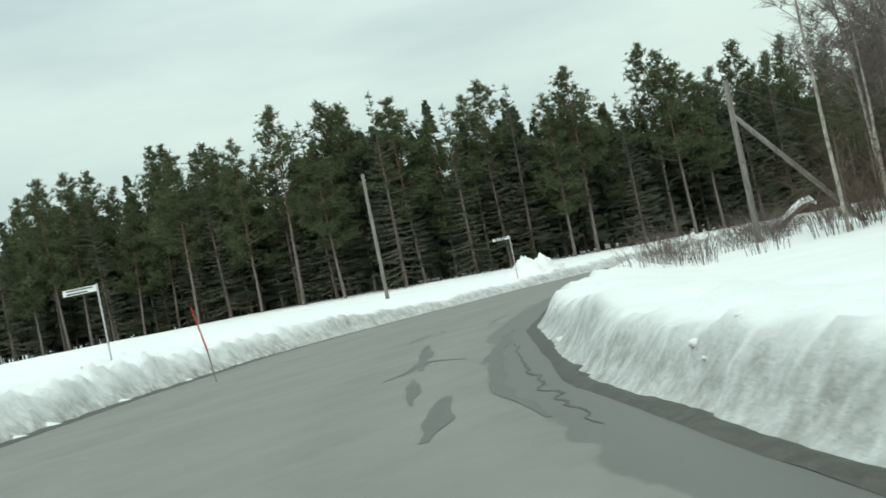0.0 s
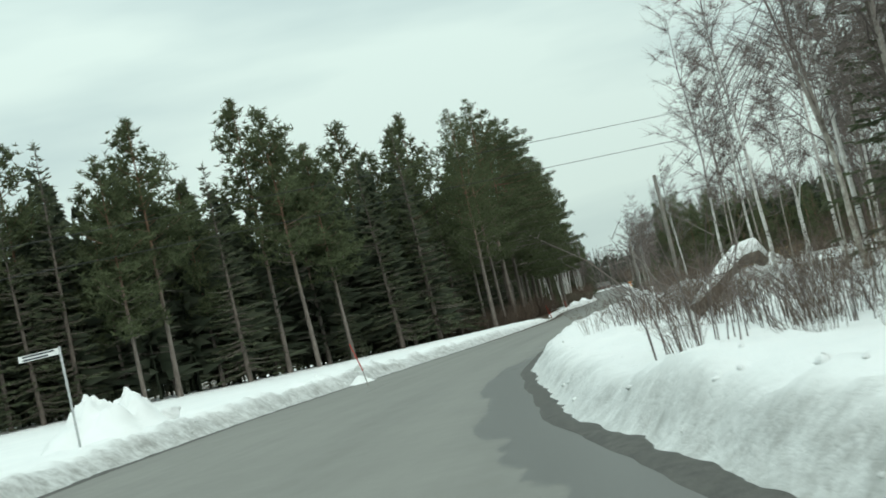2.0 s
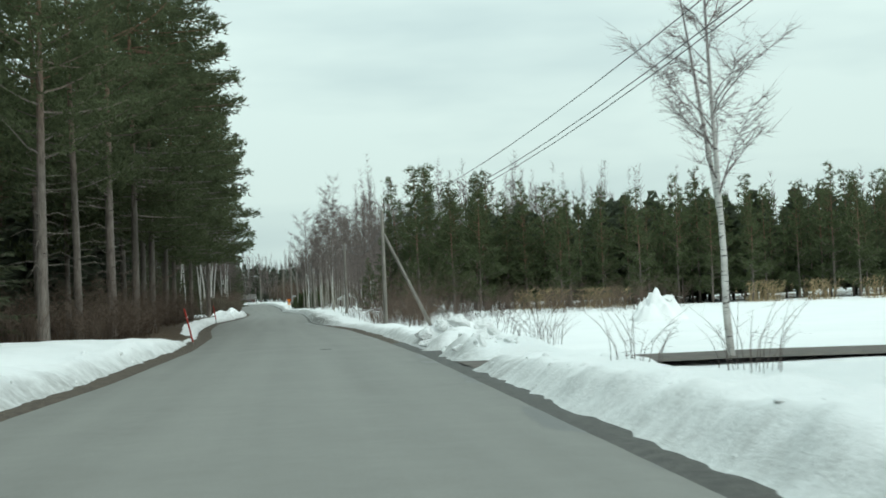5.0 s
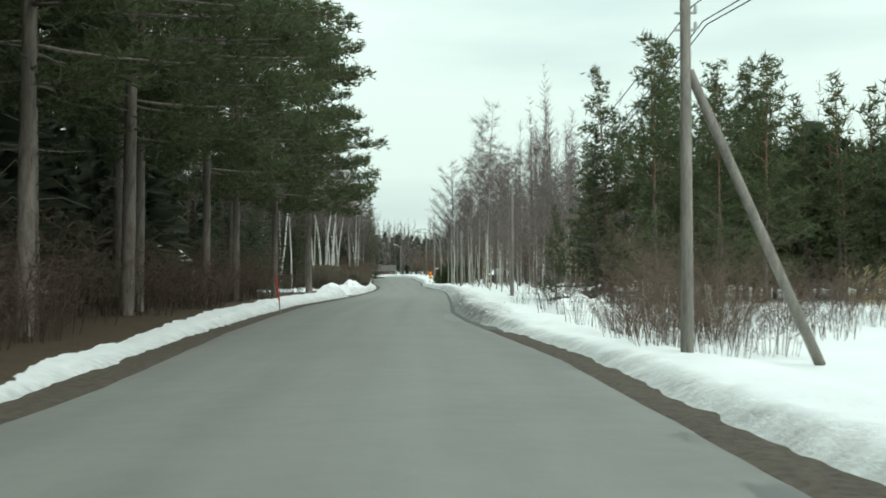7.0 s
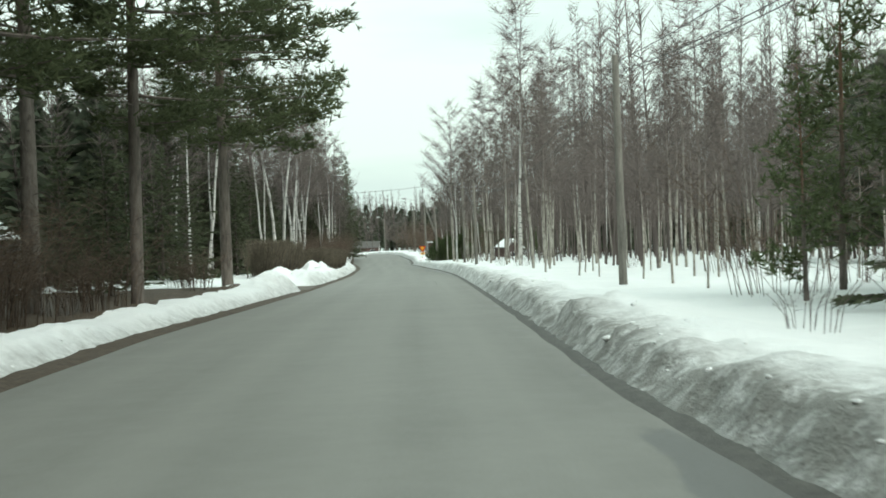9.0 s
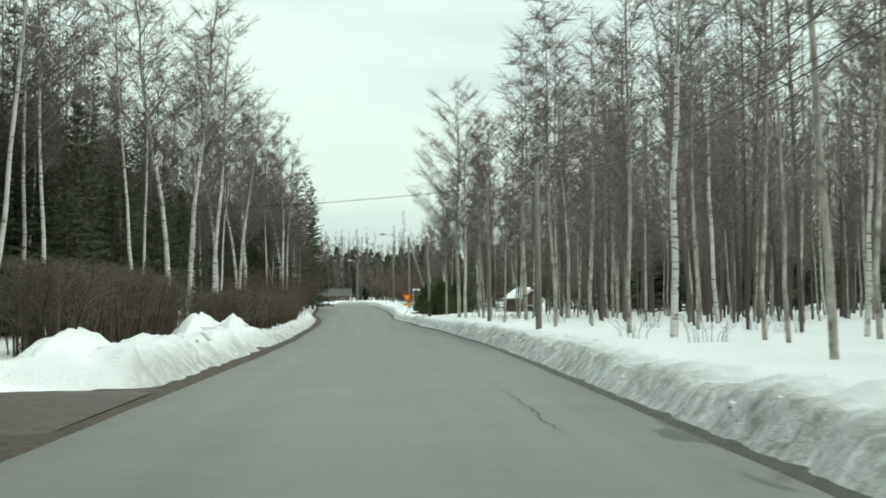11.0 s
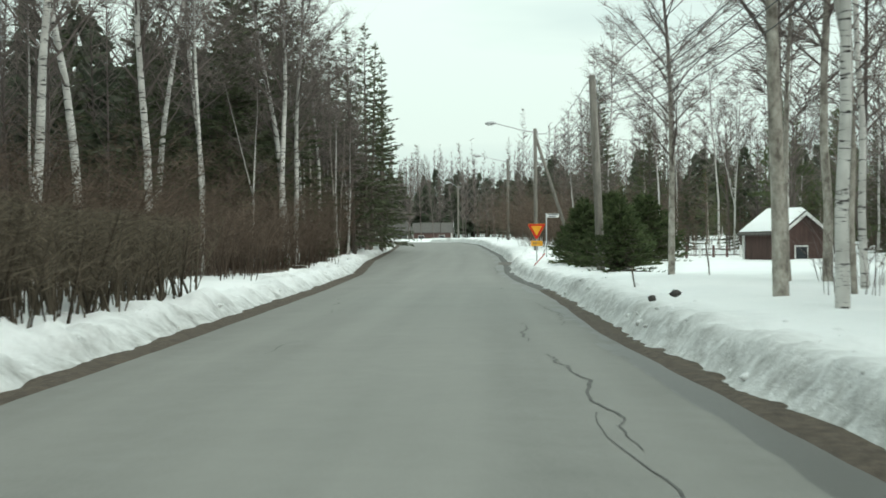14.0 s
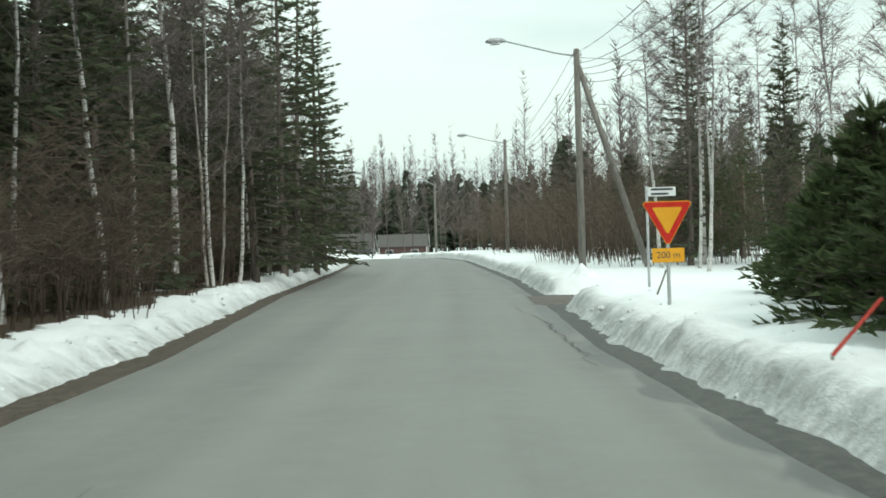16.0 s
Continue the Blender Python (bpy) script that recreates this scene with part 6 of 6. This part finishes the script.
for k, (pts, w) in enumerate([([(20.06, -133.97), (19.9, -133.08), (19.1, -131.34), (20.3, -131.98)], 0.22), ([(20.1, -133.0), (18.2, -129.9), (16.3, -126.8)], 0.3),
                              ([(20.76, -134.3), (22.79, -137.4)], 0.22), ([(23.0, -137.0), (23.87, -138.6), (24.8, -140.2)], 0.34), ([(14.6, -124.8), (13.8, -122.6)], 0.16), ([(18.2, -126.4), (18.75, -127.7), (21.1, -132.5), (23.5, -136.7), (25.6, -139.6)], 0.3),
                              ([(7.21, 115.0), (7.35, 107.4), (7.26, 105.0)], 0.24), ([(6.99, 104.4), (7.36, 105.0), (7.94, 105.1)], 0.45), ([(6.95, 103.7), (7.01, 102.8), (7.23, 101.5)], 0.07)]):
    streak(pts, w, DAMP, 140 + k, "damp_streak", "dark damp streak on the asphalt")

g = Geo()
g.tube([(0, 0, -0.02), (0, 0, 0.004), (0, 0, 0.007)], [0.16, 0.16, 0.145], 28)
tagged(part("manhole_cover", g, IRON), "dark cast iron manhole cover set in the asphalt", "manhole cover").location = (6.9, -19.3, road_z(6.9, -19.3))


def stone(x, y, z, r, seed):
    g = Geo()
    rings, seg = 7, 11
    for i in range(rings + 1):
        a = math.pi * i / rings
        for j in range(seg):
            b = 2 * math.pi * j / seg
            d = Vector((math.sin(a) * math.cos(b), math.sin(a) * math.sin(b), math.cos(a)))
            k = r * (1 + 0.5 * noise.noise(d * 1.7 + Vector((seed, 0, 0))))
            g.v.append((d.x * k * 1.2, d.y * k, d.z * k * 0.75))
    for i in range(rings):
        for j in range(seg):
            a, b = i * seg + j, i * seg + (j + 1) % seg
            g.f.append((a, a + seg, b + seg, b))
    ob = tagged(part("stone", g, STONE, smooth=True), "dark rough stone lying on the snow bank", "stone", "stones on the snow bank")
    ob.location = (x, y, z)


def snow_lump(x, y, z, r, seed, grit_shade=0.1):
    """A broken block of packed snow, with flattened sides."""
    rng = random.Random(seed)
    g = Geo()
    rings, seg = 11, 18
    cuts = [(Vector((rng.gauss(0, 1), rng.gauss(0, 1), rng.gauss(0.2, 0.7))).normalized(), rng.uniform(0.4, 0.72)) for _ in range(11)]
    sx, sy, sz = rng.uniform(0.8, 1.4), rng.uniform(0.8, 1.4), rng.uniform(0.55, 0.85)
    for i in range(rings + 1):
        a = math.pi * i / rings
        for j in range(seg):
            b = 2 * math.pi * j / seg
            d = Vector((math.sin(a) * math.cos(b), math.sin(a) * math.sin(b), math.cos(a)))
            k = min([1.0] + [c / max(d.dot(n), 1e-3) for n, c in cuts if d.dot(n) > 0.2])
            k *= 1 + 0.25 * noise.noise(d * 2.6 + Vector((seed, 0, 0)))
            g.v.append((d.x * r * k * sx, d.y * r * k * sy, d.z * r * k * sz))
    for i in range(rings):
        for j in range(seg):
            a, b = i * seg + j, i * seg + (j + 1) % seg
            g.f.append((a, a + seg, b + seg, b))
    me = g.mesh("snow_lump", SNOW, False)
    me.attributes.new("grit_shade", "FLOAT", "POINT").data.foreach_set("value", [grit_shade] * len(g.v))
    ob = tagged(new("snow_lump", me), "broken block of ploughed snow lying on the bank", "snow lump", "broken snow blocks on the banks")
    ob.location = (x, y, z)


def snow_crumbs():
    """Small broken pieces all along the ploughed banks."""
    rng = random.Random(97)
    g, grit_shade = Geo(), []
    for _ in range(1100):
        side, sgn = rng.choice((("left", -1), ("right", 1)))
        y = rng.uniform(-150, -14) if rng.random() < 0.4 else rng.uniform(20, 178)
        c = 0.25 + 1.5 * rng.random() ** 1.2
        if gap_of(y, GAPS_L if sgn < 0 else GAPS_R) > 0.02 or (sgn > 0 and -28 < y < -22):
            continue
        z = bank_z(side, y, c, sgn)
        if z < -0.02 or (sgn < 0 and y > -14 and y < 66 and c > 0.8):
            continue
        r = rng.uniform(0.015, 0.04) + 0.05 * rng.random() ** 6
        x = lerp(LEFT if sgn < 0 else RIGHT, y) + sgn * c
        n0, dirt = len(g.v), rng.uniform(0.0, 0.5 if c < 0.9 else 0.15)
        sx, sy, sz = rng.uniform(0.7, 1.5), rng.uniform(0.7, 1.5), rng.uniform(0.5, 1.0)
        turn = rng.uniform(0, 6.28)
        for i in range(5):
            a = math.pi * i / 4
            for j in range(6):
                b = 2 * math.pi * j / 6 + 0.5 * (i % 2)
                k = r * rng.uniform(0.75, 1.2)
                px, py = math.sin(a) * math.cos(b) * k * sx, math.sin(a) * math.sin(b) * k * sy
                g.v.append((x + px * math.cos(turn) - py * math.sin(turn), y + px * math.sin(turn) + py * math.cos(turn), z - 0.3 * r + math.cos(a) * k * sz))
                grit_shade.append(dirt)
        for i in range(4):
            for j in range(6):
                p, q = n0 + i * 6 + j, n0 + i * 6 + (j + 1) % 6
                g.f.append((p, p + 6, q + 6, q))
    me = g.mesh("snow_crumbs", SNOW, True)
    me.attributes.new("grit_shade", "FLOAT", "POINT").data.foreach_set("value", grit_shade)
    tagged(new("snow_crumbs", me), "small broken crumbs of ploughed snow on the banks", "snow", kind="stuff")


snow_crumbs()

# slabs and blocks on the heap by the side road, one block in its mouth
blocks = random.Random(57)
for k in range(26):
    x, y = blocks.uniform(9.35, 10.9), blocks.uniform(-22.4, -17.9)
    r = 0.1 + 0.26 * blocks.random() ** 1.5
    z = max(bank_z("right", y, x - lerp(RIGHT, y), 1), 0.62 * (1 - ((x - 10.3) / 1.35) ** 2 - ((y + 20.4) / 2.1) ** 2))
    snow_lump(x, y, z + 0.1 * r, r, 300 + k, blocks.uniform(0.05, 0.45))
for k in range(16):
    x, y = blocks.uniform(9.4, 10.8), blocks.uniform(-27.6, -24.6)
    r = 0.07 + 0.2 * blocks.random() ** 1.6
    snow_lump(x, y, bank_z("right", y, x - lerp(RIGHT, y), 1), r, 360 + k, blocks.uniform(0.0, 0.3))
for k, (x, y, z, r) in enumerate([(9.55, -24.3, 0.1, 0.17), (9.4, -24.7, 0.04, 0.1), (9.75, -24.9, 0.1, 0.14)]):
    snow_lump(x, y, z, r, 330 + k, 0.15)
for k, (x, y, z, r) in enumerate([(0.9, 88.2, 0.62, 0.36), (0.55, 89.2, 0.82, 0.42), (0.7, 90.4, 0.86, 0.4), (0.9, 91.4, 0.6, 0.34), (1.15, 89.7, 0.46, 0.32), (1.2, 91.0, 0.34, 0.28), (0.6, 97.2, 0.78, 0.36), (0.75, 98.3, 0.62, 0.3), (0.9, 96.7, 0.46, 0.28),
                                  (0.8, 99.6, 0.5, 0.26), (0.9, 67.0, 0.6, 0.34), (0.7, 68.0, 0.56, 0.3), (0.4, 80.4, 0.6, 0.32), (0.5, 78.6, 0.62, 0.34), (23.0, 1.3, 1.0, 0.34), (22.4, 1.6, 1.1, 0.3), (-2.4, -82.0, 0.9, 0.4), (-0.2, -68.2, 0.72, 0.26)]):
    snow_lump(x, y, z - 0.14, r * 0.85, 340 + k, 0.1)
lumps = random.Random(88)
for k in range(20):
    side, sgn = lumps.choice((("left", -1), ("right", 1)))
    y = lumps.uniform(-70, -18) if k < 8 else lumps.uniform(20, 168)
    c = lumps.uniform(0.75, 1.5)
    if gap_of(y, GAPS_L if sgn < 0 else GAPS_R) > 0.05 or (sgn > 0 and -30 < y < -16):
        continue
    r = lumps.uniform(0.09, 0.2)
    snow_lump(lerp(LEFT if sgn < 0 else RIGHT, y) + sgn * c, y, bank_z(side, y, c, sgn) - r * 0.3, r, 400 + k, 0.2)

stone(7.75, 128.3, 0.52, 0.05, 3)
stone(8.1, 128.6, 0.57, 0.06, 8)
stone(-2.0, -75.0, 0.5, 0.13, 11)

STICK = mottled("grey_stick_wood", (0.08, 0.065, 0.05), (0.2, 0.17, 0.14), (1, 1, 0.2), 9, 0.85, 0.3)
for x, y, lx in ((8.6, 137.2, -0.12), (10.6, 140.5, -0.1), (7.9, 171.5, 0.3)):
    stake(x, y, ground_z(x, y), ground_z(x, y) + 0.75, (lx, 0.0), 0.018, STICK, "thin grey wooden stick standing in the snow")


stake(9.95, -10.6, ground_z(9.95, -10.6), 0.88, (0.3, 0.0), 0.014, STICK, "thin grey wooden stick leaning in the snow")


def low_fence():
    root = thing("garden_fence", "low weathered reddish post fence half sunk in the snow", "fence", "", pose(13.6, 171.5, 0.3))
    for k in range(9):
        g = Geo()
        h = 0.75 + 0.12 * wob(k, 3, 1, 7)
        g.box(k * 0.62 - 0.05, k * 0.62 + 0.05, -0.4 * k * 0.15 - 0.05, -0.4 * k * 0.15 + 0.05, -0.3, h)
        part("post", g, RED_HOUSE if k % 3 else WHITE_TRIM, root, bevel=0.008)
    for z in (0.3, 0.58):
        g = Geo()
        g.tube([(-0.1, -0.07, z), (5.1, -0.38, z)], [0.025, 0.025], 6)
        part("rail", g, STICK, root)


low_fence()
